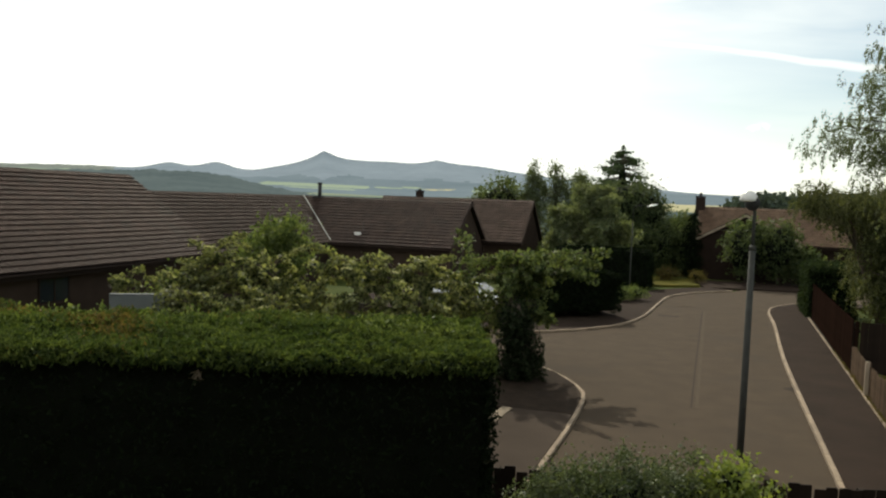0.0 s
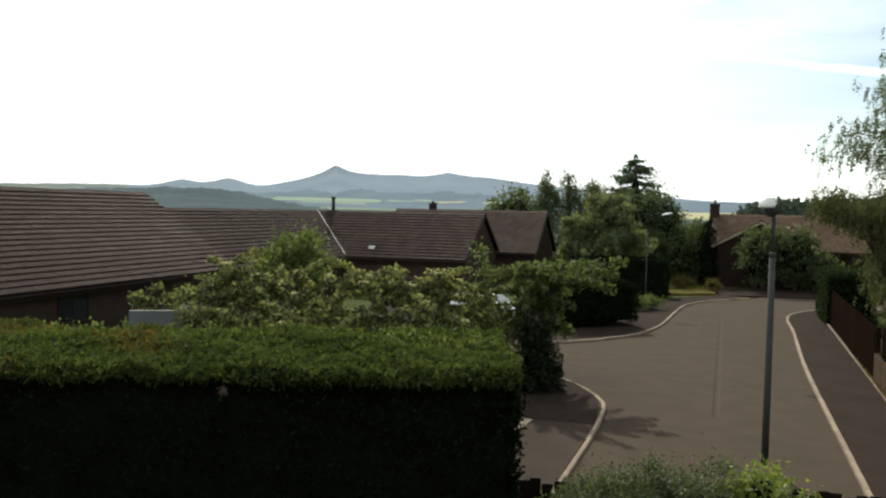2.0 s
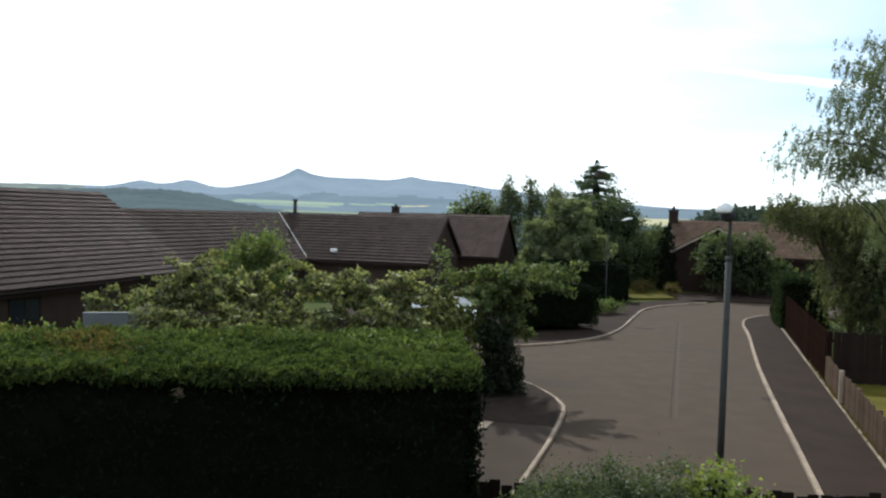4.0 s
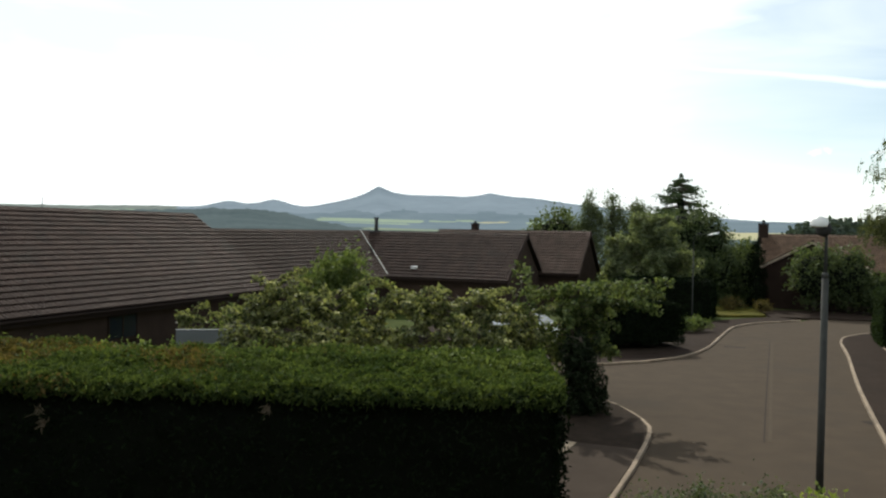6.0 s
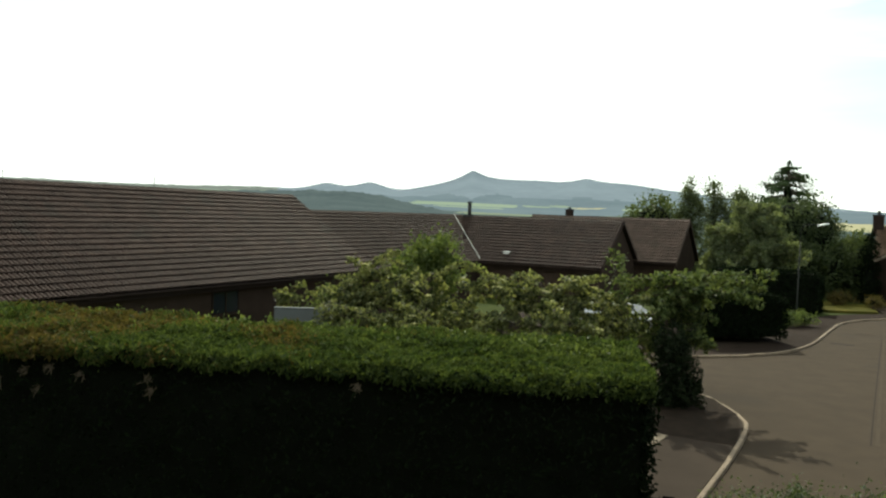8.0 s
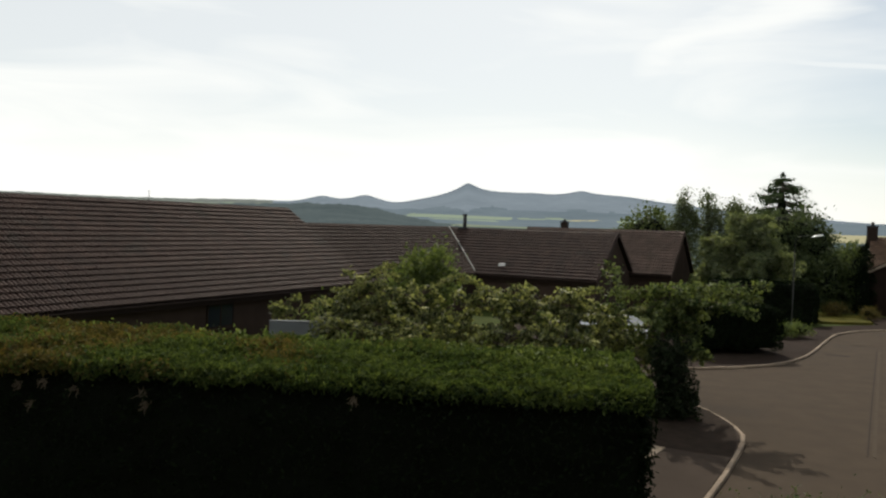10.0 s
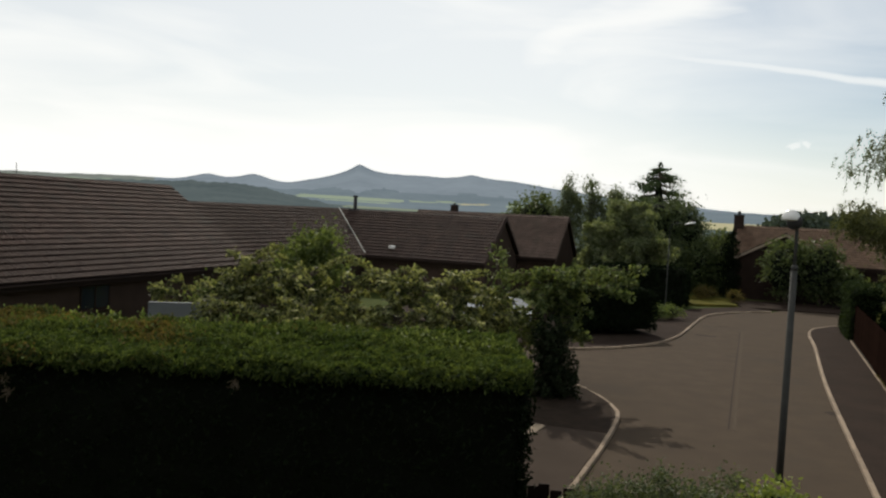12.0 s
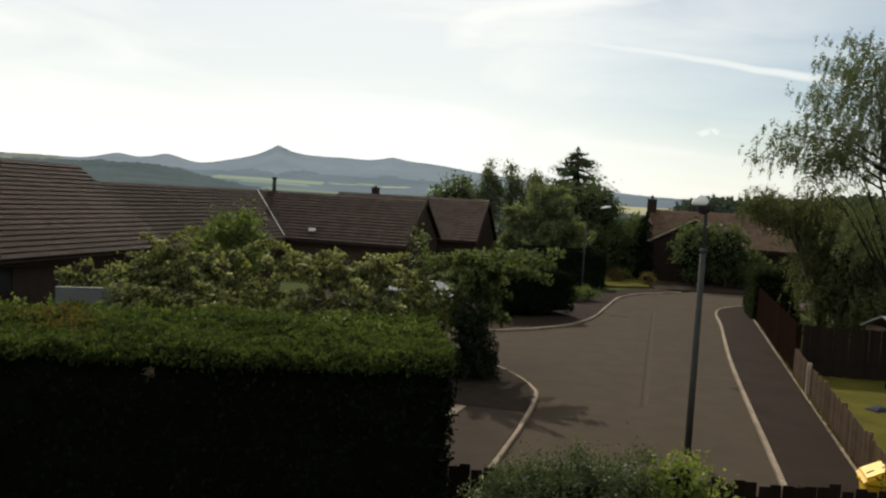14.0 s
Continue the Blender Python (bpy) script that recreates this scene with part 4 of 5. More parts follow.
def fence(name, a, b, h, bw, gap, material, label, posts=2.4, pointed=False, rails=True, base=0.05, post_h=-0.04, uneven=0.012):
    """Boards on rails and posts from a to b, board by board."""
    a, b = Vector((*a, 0)), Vector((*b, 0))
    d = b - a
    ln = d.length
    t = thing(name, pose(a.x, a.y, 0, 0, 0, math.degrees(math.atan2(d.y, d.x))), label, "fence", kind="structure")
    bm = bmesh.new()
    w, th = bw, 0.02
    tip = 0.06 if pointed else 0.0
    pr = [(0, 0), (w, 0), (w, h - tip), (w * 0.7, h), (w * 0.3, h), (0, h - tip)] if pointed else [(0, 0), (w, 0), (w, h - 0.01), (w - 0.01, h), (0.01, h), (0, h - 0.01)]
    f0 = [bm.verts.new((x, 0, z)) for x, z in pr]
    f1 = [bm.verts.new((x, th, z)) for x, z in pr]
    bm.faces.new(f0)
    bm.faces.new(f1[::-1])
    for i in range(6):
        bm.faces.new((f0[i], f0[(i + 1) % 6], f1[(i + 1) % 6], f1[i]))
    bmesh.ops.recalc_face_normals(bm, faces=bm.faces)
    me = bpy.data.meshes.new("board")
    bm.to_mesh(me)
    bm.free()
    me.materials.append(material)
    x = 0.0
    while x < ln - bw:
        put("board", me, t, pose(x, 0, base + RNG.normal() * uneven, 0, RNG.normal() * 0.5, 0))
        x += bw + gap
    if rails:
        for z in (h * 0.22, h * 0.8):
            part("rail", box(0, ln, 0.024, 0.065, base + z, base + z + 0.08), material, t)
    n = max(1, round(ln / posts))
    for k in range(n + 1):
        part("post", box(k * ln / n - 0.05, k * ln / n + 0.05, 0.067, 0.167, -0.2, base + h + post_h, 0.008), material, t)
    return t


FB = lambda y: (10.47 + 0.371 * (y - 16.07), y)
_f = fence("picket_fence", FB(26.1), FB(11.0), 0.95, 0.09, 0.10, M_PALEWOOD, "low weathered upright-board fence along the pavement", posts=2.6, uneven=0.025)
_post = part("end_post", box(-0.06, 0.06, 0.0, 0.12, -0.2, 1.12, 0.01), M_VERGE, _f, "pale replaced post")
_post.location = (3.6, -0.13, 0)
fence("board_fence", FB(39.3), FB(26.2), 1.82, 0.13, 0.006, M_REDWOOD, "tall red-brown close-boarded fence along the pavement", posts=2.4)
fence("garden_fence", (14.3, 26.15), (25.0, 24.1), 1.75, 0.13, 0.001, M_WOOD, "tall dark close-boarded garden fence in shade", posts=2.4)
fence("front_fence", (0.6, 11.35), (8.2, 10.75), 1.5, 0.165, 0.014, M_WOOD, "low dark board fence beneath the window", posts=1.9, uneven=0.028)

# ---------------------------------------------------------------- street furniture


def street_lamp(x, y, h, arm, ang, label, thick=1.0):
    t = thing("street_lamp", pose(x, y, 0.05, 0, 0, ang), label, "street lamp", "street lamps")
    bm = bmesh.new()
    add_tube(bm, [(0, 0, -0.2), (0, 0, 1.4), (0, 0, h * 0.80)], [0.078 * thick, 0.076 * thick, 0.068 * thick], 14)
    part("column", bm, M_STEEL, t, smooth=True)
    bm = bmesh.new()
    add_tube(bm, [(0, 0, h * 0.80), (0, 0, h * 0.815), (0, 0, h * 0.82)], [0.074 * thick, 0.072 * thick, 0.045 * thick], 14)
    part("collar", bm, M_STEEL, t, smooth=True)
    bm = bmesh.new()
    add_tube(bm, [(0, 0, h * 0.79), (0, 0, h * 0.95), (0.06 * arm, 0, h * 0.985), (0.3 * arm, 0, h)], [0.04 * thick, 0.036 * thick, 0.034 * thick, 0.03 * thick], 10)
    part("bracket", bm, M_STEEL, t, smooth=True)
    bm = bmesh.new()
    # a hood: the upper half of a flattened egg
    r = bmesh.ops.create_uvsphere(bm, u_segments=20, v_segments=12, radius=1.0)
    flat = thick < 1
    c, wide, tall = (0.3 * arm + 0.15, 0.36, 0.09) if flat else (0.18, 0.21, 0.22)
    for v in r["verts"]:
        v.co = Vector((c + v.co.x * wide, v.co.y * 0.17, h - 0.05 + (v.co.z * tall if v.co.z > 0 else v.co.z * 0.03)))
        v.co.z += (v.co.x - c) * (0.22 if flat else 0)
    head = part("lantern", bm, M_LAMPWHITE, t, "long flat pale lantern" if flat else "white domed lantern hood", smooth=True)
    bm = bmesh.new()
    r = bmesh.ops.create_uvsphere(bm, u_segments=16, v_segments=8, radius=1.0)
    for v in r["verts"]:
        v.co = Vector((c - 0.1 + v.co.x * 0.13, v.co.y * (0.1 if flat else 0.2), h - (0.07 if flat else 0.1) + v.co.z * (0.05 if flat else 0.17)))
    part("bowl", bm, M_RUBBER, head, "dark lamp bowl", smooth=True)
    return t


street_lamp(6.9, 16.95, 5.72, 1.0, 200, "grey steel street lamp column with white lantern on the road edge")
street_lamp(12.3, 49.9, 5.55, 3.6, 0, "slender grey street lamp before the trees", 0.55)


def grit_bin():
    t = thing("grit_bin", pose(9.72, 14.4, 0.09, 0, 0, ANG_U + 180) @ Matrix.Scale(0.82, 4), "bright yellow plastic grit bin on the pavement by the fence", "grit bin")
    bm = bmesh.new()
    vs = add_box(bm, -0.42, 0.42, -0.3, 0.3, 0.0, 0.42, 0.03)
    for v in bm.verts:
        k = 0.86 + 0.14 * v.co.z / 0.42
        v.co.x *= k
        v.co.y *= k
    part("body", bm, M_YELLOW, t)
    bm = bmesh.new()
    add_box(bm, -0.47, 0.47, -0.36, 0.36, 0.42, 0.48, 0.02)
    add_box(bm, -0.43, 0.43, -0.32, 0.32, 0.48, 0.54, 0.03)
    for v in bm.verts:
        v.co.z += (v.co.y + 0.36) * 0.55 if v.co.z > 0.45 else 0
    lid = part("lid", bm, M_YELLOW, t)
    for x in (-0.27, 0.27):
        bm = bmesh.new()
        add_box(bm, -0.03, 0.03, -0.09, 0.09, -0.004, 0.006, 0, Matrix.Translation((0.1, x * 0.6, 0.742 + x * 0.33)) @ Matrix.Rotation(math.atan(0.55), 4, "X"))
        part("hand_slot", bm, M_RUBBER, lid, "dark moulded slot")
    part("grip", box(-0.12, 0.12, -0.40, -0.355, 0.43, 0.48, 0.01), M_YELLOW, lid)


grit_bin()

def tarpaulin():
    t = thing("tarpaulin", pose(14.3, 21.4, 0.07, 0, 0, 20) @ Matrix.Scale(0.7, 4), "small crumpled dark blue tarpaulin on the lawn by the fence", "tarpaulin")
    bm = bmesh.new()
    r = bmesh.ops.create_grid(bm, x_segments=16, y_segments=12, size=1.0)
    for v in r["verts"]:
        e = max(abs(v.co.x), abs(v.co.y))
        h = max(0.0, 1 - e ** 2) * 0.16 + 0.02
        v.co = Vector((v.co.x * 0.45, v.co.y * 0.3, h + 0.07 * noise.noise(v.co * 2.3) * (1 - e)))
    bmesh.ops.solidify(bm, geom=bm.faces[:], thickness=0.01)
    part("sheet", bm, M_BLUE, t, smooth=True)


tarpaulin()

# ---------------------------------------------------------------- garden ground
tagged(slab("lawn", [(9.2, 12.0), (14.3, 26.0), (25.0, 24.0), (24, 10)], -0.2, 0.07, M_LAWN), "sunlit mown lawn behind the low fence", "lawn", kind="structure")
tagged(slab("verge", [(13.5, 54.5), (15, 53.2), (18.2, 53.9), (19.0, 58.0), (16, 60.0)], -0.2, 0.10, M_LAWN), "sunny strip of front lawn with shrubs", "lawn", kind="structure")
# Darker slab added where the road lies in shade by the end bungalow.
tagged(slab("forecourt", [(18.25, 53.0), (30, 51.5), (31, 57.5), (19.05, 58.0)], -0.2, 0.09, M_PAVE), "dark asphalt added where shade lies before the end bungalow", "drive", kind="structure")
tagged(slab("bed", [(1.4, 20.2), (3.6, 19.6), (4.05, 21.4), (4.2, 22.9), (3.8, 24.6), (2.6, 26.0), (0.3, 25.2), (0.2, 22)], -0.1, 0.1, M_SOIL), "dark planted soil bed under the cherry tree", "flower bed", kind="structure")
# Soil slab added under the hedge; its dark colour carries shade too.
tagged(slab("hedge_bed", [(3.9, 37.4), (5.2, 34.6), (7.2, 35.6), (9.3, 38.4), (9.2, 41.2), (6.6, 40.8)], -0.1, 0.1, M_SOIL), "bare dark soil under the clipped hedge", "flower bed", kind="structure")
tagged(slab("path", [(1.25, 18.7), (1.5, 18.6), (2.05, 19.9), (1.8, 20.05)], -0.1, 0.12, M_GRAVEL), "strip of pale gravel at the pavement edge", "path", kind="structure")
tagged(slab("drive", [(-10, 30.2), (1.2, 26.4), (0.2, 24), (-9, 26)], -0.1, 0.06, M_GRAVEL), "pale gravel drive", "drive", kind="structure")
tagged(slab("driveway", [(2.9, 34.5), (-6, 37), (-4, 46), (5, 45)], -0.1, 0.085, M_PAVE), "asphalt drive in front of the wing", "drive", kind="structure")

# ---------------------------------------------------------------- trees and shrubs
tree("green_tree", (-5.85, 27.4, 0), 3.4, 0.1, [(0.1, 0, 4.05, 0.85, 0.9, 0.75), (0.65, 0, 3.3, 0.8, 0.9, 0.7), (-0.75, 0, 3.2, 0.8, 0.9, 0.7), (-0.1, 0, 2.4, 1.1, 1.0, 0.8)], 210, 26, 0.2, 0.18, L_GREEN, "small fresh green garden tree", limbs=24)
tree("shrub", (-10.5, 30.5, 0), 1.2, 0.08, [(0, 0, 1.2, 1.2, 1.0, 1.0)], 80, 26, 0.2, 0.16, L_GREEN, "green shrub by the bungalow wall", "bush", core=0.55)
tree("slim_tree", (0.9, 27.5, 0), 3.5, 0.07, [(0, 0, 3.6, 0.45, 0.45, 0.9), (0, 0, 2.4, 0.6, 0.6, 0.9)], 36, 20, 0.14, 0.17, L_CHERRY, "slim young tree beside the bushes", limbs=10)
tree("front_shrub", (2.28, 9.0, 0), 1.2, 0.06, [(0.1, 0, 1.62, 1.0, 0.7, 0.92), (0.8, 0.1, 1.65, 0.7, 0.6, 0.9), (-0.6, 0, 1.5, 0.6, 0.6, 0.95), (-1.0, 0, 1.2, 0.45, 0.5, 0.95)], 1500, 60, 0.075, 0.043, L_SHRUB, "grey-green small-leaved shrub before the front fence", "bush", core=0.66, limbs=16)
tree("lime_shrub", (3.65, 8.8, 0), 1.5, 0.05, [(0, 0, 1.75, 0.42, 0.5, 0.85), (0.4, 0, 1.5, 0.38, 0.4, 0.75), (-0.25, 0, 1.5, 0.35, 0.4, 0.8), (-0.1, 0, 2.3, 0.3, 0.3, 0.28)], 300, 26, 0.09, 0.075, L_LIME, "lime-green leafy shrub before the front fence", "bush", core=0.6, limbs=16)


def spray(name, base, stems, low, high, reach, rise, sag, wide, per, leaf, leafmat, label, category, trunk_h, trunk_r, face=None, cone=0.0, flowers=0, thick=0.06):
    """Arching branches from a short trunk, each carrying a flat spray of leaves. face: azimuths (degrees) and reach of single long branches; cone: how far the branches shorten towards the top; flowers: pale flat heads at branch ends."""
    t = thing(name, pose(*base), label, category)
    bm = bmesh.new()
    add_tube(bm, [(0, 0, -0.1), (0.05, -0.04, trunk_h * 0.5), (0, 0, trunk_h)], [trunk_r * 1.2, trunk_r, trunk_r * 0.5], 8)
    pts, heads = [], []
    runs = [(RNG.uniform(0, 360), RNG.uniform(*reach)) for _ in range(stems)] + list(face or ())
    for a, ln in runs:
        a = radians(a)
        d = Vector((math.cos(a), math.sin(a), 0))
        side = np.array([-d.y, d.x, 0])
        z0, up = RNG.uniform(low if ln <= reach[1] else 0.3 * low + 0.7 * high, high), RNG.uniform(*rise)
        ln *= 1 - cone * (z0 - low) / (high - low)
        at = lambda u: Vector((0, 0, z0)) + d * ln * u + Vector((0, 0, ln * (up * u - sag * u * u)))
        add_tube(bm, [at(0), at(0.35), at(0.7), at(1)], [trunk_r * 0.35, trunk_r * 0.24, trunk_r * 0.14, 0.004], 5)
        n = max(12, int(per * ln))
        u = RNG.uniform(0.2, 1.06, n)
        p = np.array([at(k) for k in u])
        w = wide * np.sqrt(np.clip(1.12 - u, 0.02, 1))
        p += side * (RNG.normal(size=n) * w)[:, None]
        p[:, 2] += RNG.normal(size=n) * thick - 0.05
        pts.append(p)
        if len(heads) < flowers:
            heads.append(np.array(at(0.97)) + [0, 0, 0.05] + RNG.normal(size=(34, 3)) * [0.07, 0.07, 0.015])
    part("trunk", bm, M_BARK, t, smooth=True)
    put("crown", leaf_mesh("crown", np.concatenate(pts), leaf, leafmat, droop=0.25), t)
    if heads:
        tagged(put("flower_heads", leaf_mesh("flower_heads", np.concatenate(heads), 0.045, L_FLOWER, aspect=0.8), t, label="flat creamy flower heads"), kind="stuff")
    return t


def conifer(name, base, h, r, n, leaf, material, label, tiers=22, low=0.06, jag=0.25, bend=0.8, reach=(0.55, 0.33)):
    """A conical evergreen: whorled limbs carrying sprays."""
    t = thing(name, pose(*base), label, "conifer")
    bm = bmesh.new()
    add_tube(bm, [(0, 0, -0.1), (0, 0, h * 0.5), (0, 0, h)], [r * 0.09, r * 0.05, 0.01], 8)
    pts = []
    for k in range(tiers):
        f = low + (1 - low) * k / tiers
        for j in range(9):
            a = RNG.uniform(0, math.tau)
            f = low + (1 - low) * min(0.985, (k + RNG.uniform(-0.45, 0.45) * (reach[0] > 0.9)) / tiers)
            rr = r * (1 - f) ** bend * RNG.uniform(1 - jag, 1 + jag) + 0.05
            e = np.array([math.cos(a) * rr, math.sin(a) * rr, f * h - rr * 0.18])
            s = np.array([0, 0, f * h + rr * 0.05])
            if j < 5:
                add_tube(bm, [s, s + (e - s) * 0.75], [0.03 * r, 0.008 * r], 4)
            m = max(4, int(n / tiers / 9 * (0.35 + 1.3 * (1 - f))))
            u = RNG.uniform(0.25, 1.05, m)[:, None]
            pts.append(s + (e - s) * u + RNG.normal(size=(m, 3)) * [rr * 0.09 + 0.03, rr * 0.09 + 0.03, rr * 0.05 + 0.03] + [0, 0, 1] * (u ** 2) * rr * 0.14 * (reach[0] > 0.9))
    u = RNG.uniform(0.86, 1.03, 260)
    pts.append(np.stack([RNG.normal(size=260) * (1.04 - u) * r * 0.5, RNG.normal(size=260) * (1.04 - u) * r * 0.5, u * h], 1))
    part("trunk", bm, M_BARK, t)
    bm = bmesh.new()
    add_tube(bm, [(0, 0, h * low), (0, 0, h * 0.5), (0, 0, h * 0.93)], [r * 0.5, r * 0.3 * reach[1] / 0.33, 0.02], 12)
    part("shade_core", bm, M_CORE, t)
    put("crown", leaf_mesh("crown", np.concatenate(pts), leaf, material, droop=0.2, aspect=0.35), t)
    return t


elder_n = [(-7.9, 23.8, 1.05), (-7.5, 24.8, 1.75), (-6.3, 24.2, 1.35), (-5.1, 23.7, 1.55), (-3.9, 24.1, 1.2), (-2.7, 24.0, 1.7), (-1.5, 24.2, 1.5), (-0.8, 24.6, 1.6), (0.45, 24.6, 0.45), (1.3, 26.2, 0.3), (-4.6, 22.4, 0.1), (-2.2, 22.6, 0.2), (-6.9, 22.3, 0.25), (-0.6, 22.9, 0.3), (-7.5, 22.5, 0.1)]
for x, y, up in elder_n:
    spray("elder_bush", (x, y, 0), 40, 0.7, 2.2 + up * 0.78, (0.55, 1.4), (0.2, 1.1), 0.5, 0.14, 92, 0.15, L_ELDER, "yellow-green elder bush with pale sunlit leaf sprays", "bush", 1.3 + up * 0.5, 0.08, flowers=5)
spray("elder_bush", (-9.5, 23.4, 0), 22, 1.3, 3.1, (0.25, 0.6), (0.1, 0.8), 0.4, 0.12, 110, 0.14, L_ELDER, "slender elder shoots standing above the screen wall", "bush", 2.6, 0.05)
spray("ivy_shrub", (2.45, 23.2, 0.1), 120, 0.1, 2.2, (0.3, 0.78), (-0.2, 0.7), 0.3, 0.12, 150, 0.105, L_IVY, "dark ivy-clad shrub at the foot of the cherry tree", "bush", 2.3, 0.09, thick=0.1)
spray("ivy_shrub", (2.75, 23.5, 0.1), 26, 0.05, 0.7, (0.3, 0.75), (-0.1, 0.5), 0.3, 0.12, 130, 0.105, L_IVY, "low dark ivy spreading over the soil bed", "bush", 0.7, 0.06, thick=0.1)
spray("cherry_tree", (2.35, 24.7, 0.1), 74, 1.5, 3.75, (0.7, 1.6), (-0.05, 0.4), 0.16, 0.16, 100, 0.145, L_CHERRY, "spreading layered green cherry tree at the kerb", "tree", 3.5, 0.13, face=((-25, 2.5), (-8, 2.9), (8, 2.8), (30, 2.4), (-45, 2.2), (-60, 1.9), (-15, 2.6), (0, 2.6), (-35, 2.4), (20, 2.5), (45, 2.1), (-75, 1.8), (-2, 2.2), (-20, 2.1)), thick=0.08)
conifer("garden_conifer", (10.15, 11.9, 0), 4.4, 1.6, 70000, 0.10, L_YEW, "dark conical garden conifer beside the low fence", tiers=34, jag=0.15)
conifer("spruce", (16.5, 72.0, 0), 10.8, 5.7, 26000, 0.26, L_CONIFER, "tall dark spruce with open tiers behind the other trees", jag=0.4, tiers=17, bend=0.62, reach=(1.0, 0.16))
tree("broad_tree", (15.6, 66.0, 0), 5.5, 0.3, [(0.1, 0, 5.6, 2.5, 2.4, 2.3), (1.9, 0, 5.0, 1.7, 1.8, 2.0), (2.6, 0, 3.4, 1.7, 1.7, 1.9), (-1.8, 0, 5.0, 1.7, 2, 2.0), (0.2, 0, 3.0, 2.8, 2.2, 2.4)], 560, 44, 0.34, 0.24, L_BROAD, "broad dark green tree beyond the hedge", core=0.72)
spray("feathery_pine", (11.2, 57.0, 0), 210, 1.0, 6.6, (1.7, 4.3), (0.0, 0.42), 0.1, 0.27, 84, 0.22, L_PINE, "soft feathery pale green pine with level sprays", "tree", 6.9, 0.2, cone=0.6, thick=0.16)
spray("feathery_pine", (8.9, 58.6, 0), 90, 0.8, 5.2, (0.9, 2.2), (0.1, 0.5), 0.12, 0.22, 84, 0.24, L_PINE, "smaller feathery pine beside the gable", "tree", 5.2, 0.16, cone=0.5, thick=0.16)
for x, y, h, r in ((8.5, 74, 9.5, 0.9), (10.8, 74.5, 9.6, 1.3), (12.9, 74, 9.2, 1.0)):
    tree("poplar", (x, y, 0), h * 0.9, 0.13, [(0, 0, h * 0.86, r * 0.75, r, h * 0.13), (0.5, 0, h * 0.72, r, r, h * 0.14), (-0.5, 0, h * 0.62, r * 1.1, r, h * 0.16), (0.4, 0, h * 0.48, r * 1.3, r, h * 0.18), (-0.2, 0, h * 0.3, r * 1.4, r, h * 0.2)], 230, 34, 0.27, 0.2, L_BIRCH, "upright airy tree against the sky", limbs=36, bark=M_BIRCH, shell=0.3)
tree("round_tree", (5.6, 76.0, 0), 4.5, 0.25, [(0, 0, 5.4, 2.6, 2.2, 2.4), (1.5, 0, 4.0, 2.2, 2, 2.2), (-1.4, 0, 4.0, 2.2, 2, 2.2)], 240, 24, 0.4, 0.34, L_FAR, "rounded dark tree beyond the roofs", core=0.6)
for x, y, h, r in ((19.6, 62.0, 4.8, 0.9), (20.9, 67.5, 5.4, 1.0), (18.9, 63.0, 3.4, 0.8), (16.2, 63.5, 4.2, 1.1), (18.0, 62.5, 4.6, 0.9), (17.4, 64.0, 3.4, 1.4)):
    tree("garden_shrub", (x, y, 0), h * 0.7, 0.1, [(0, 0, h * 0.5, r, r, h * 0.5)], 120, 24, 0.25, 0.25, L_FAR, "dark garden shrub beside the end bungalow", "bush", core=0.7)
for x, y, h, r in ((22.7, 57.3, 4.8, 1.9), (24.8, 56.6, 4.8, 1.6), (26.4, 55.6, 2.8, 1.0)):
    tree("wall_shrub", (x, y, 0), h * 0.6, 0.1, [(0, 0, h * 0.55, r, r * 0.8, h * 0.45)], 160, 24, 0.25, 0.24, L_FAR, "overgrown dark shrub against the end bungalow", "bush", core=0.75)
for x, y in ((11.3, 44.2), (10.4, 43.6)):
    tree("low_shrub", (x, y, 0.1), 0.4, 0.04, [(0, 0, 0.4, 0.6, 0.5, 0.35)], 60, 20, 0.12, 0.1, L_GREEN, "low yellow-green shrub in the verge", "bush", core=0.6)
conifer("cypress", (19.9, 61.0, 0), 5.2, 0.75, 5000, 0.2, L_DARK, "slim dark cypress beside the end bungalow", tiers=24, bend=0.35, jag=0.12)
for x, y, r in ((17.2, 57.8, 0.6), (18.5, 55.8, 0.5), (16.4, 57.2, 0.4)):
    tree("dry_shrub", (x, y, 0.1), 0.7, 0.04, [(0, 0, 0.45, r, r, 0.4), (r * 0.8, 0, 0.3, r * 0.7, r * 0.6, 0.25)], 60, 20, 0.14, 0.1, L_HEDGEBROWN, "yellow-brown dry shrub on the front lawn", "bush", core=0.5)
# birch and the growth behind it
tree("birch_tree", (16.6, 24.3, 0.05), 8.0, 0.16, [(0.3, 0, 9.9, 2.6, 2.4, 1.9), (-2.1, 0, 9.2, 1.9, 2.0, 1.5), (2.8, 0, 9.4, 2.6, 2.4, 2.0), (0.5, 0, 8.2, 3.2, 2.6, 1.1), (-3.3, 0.2, 7.9, 1.75, 1.4, 1.0), (1.0, 0, 11.6, 1.5, 1.4, 0.9), (-1.6, 0, 10.6, 1.8, 1.6, 0.9), (3.6, 0, 7.4, 1.8, 1.6, 1.2), (-2.4, 0, 7.2, 1.2, 1.2, 0.8), (0.6, 0.3, 6.2, 2.4, 1.6, 0.9), (-0.9, 0.3, 5.2, 1.3, 1.2, 0.8), (2.0, 0.3, 5.0, 1.9, 1.6, 1.1)], 1150, 115, 0.28, 0.07, L_BIRCH, "tall weeping birch with airy drooping crown", bark=M_BIRCH, droop=0.7, limbs=70, shell=0.35, weep=0.5, forks=6)
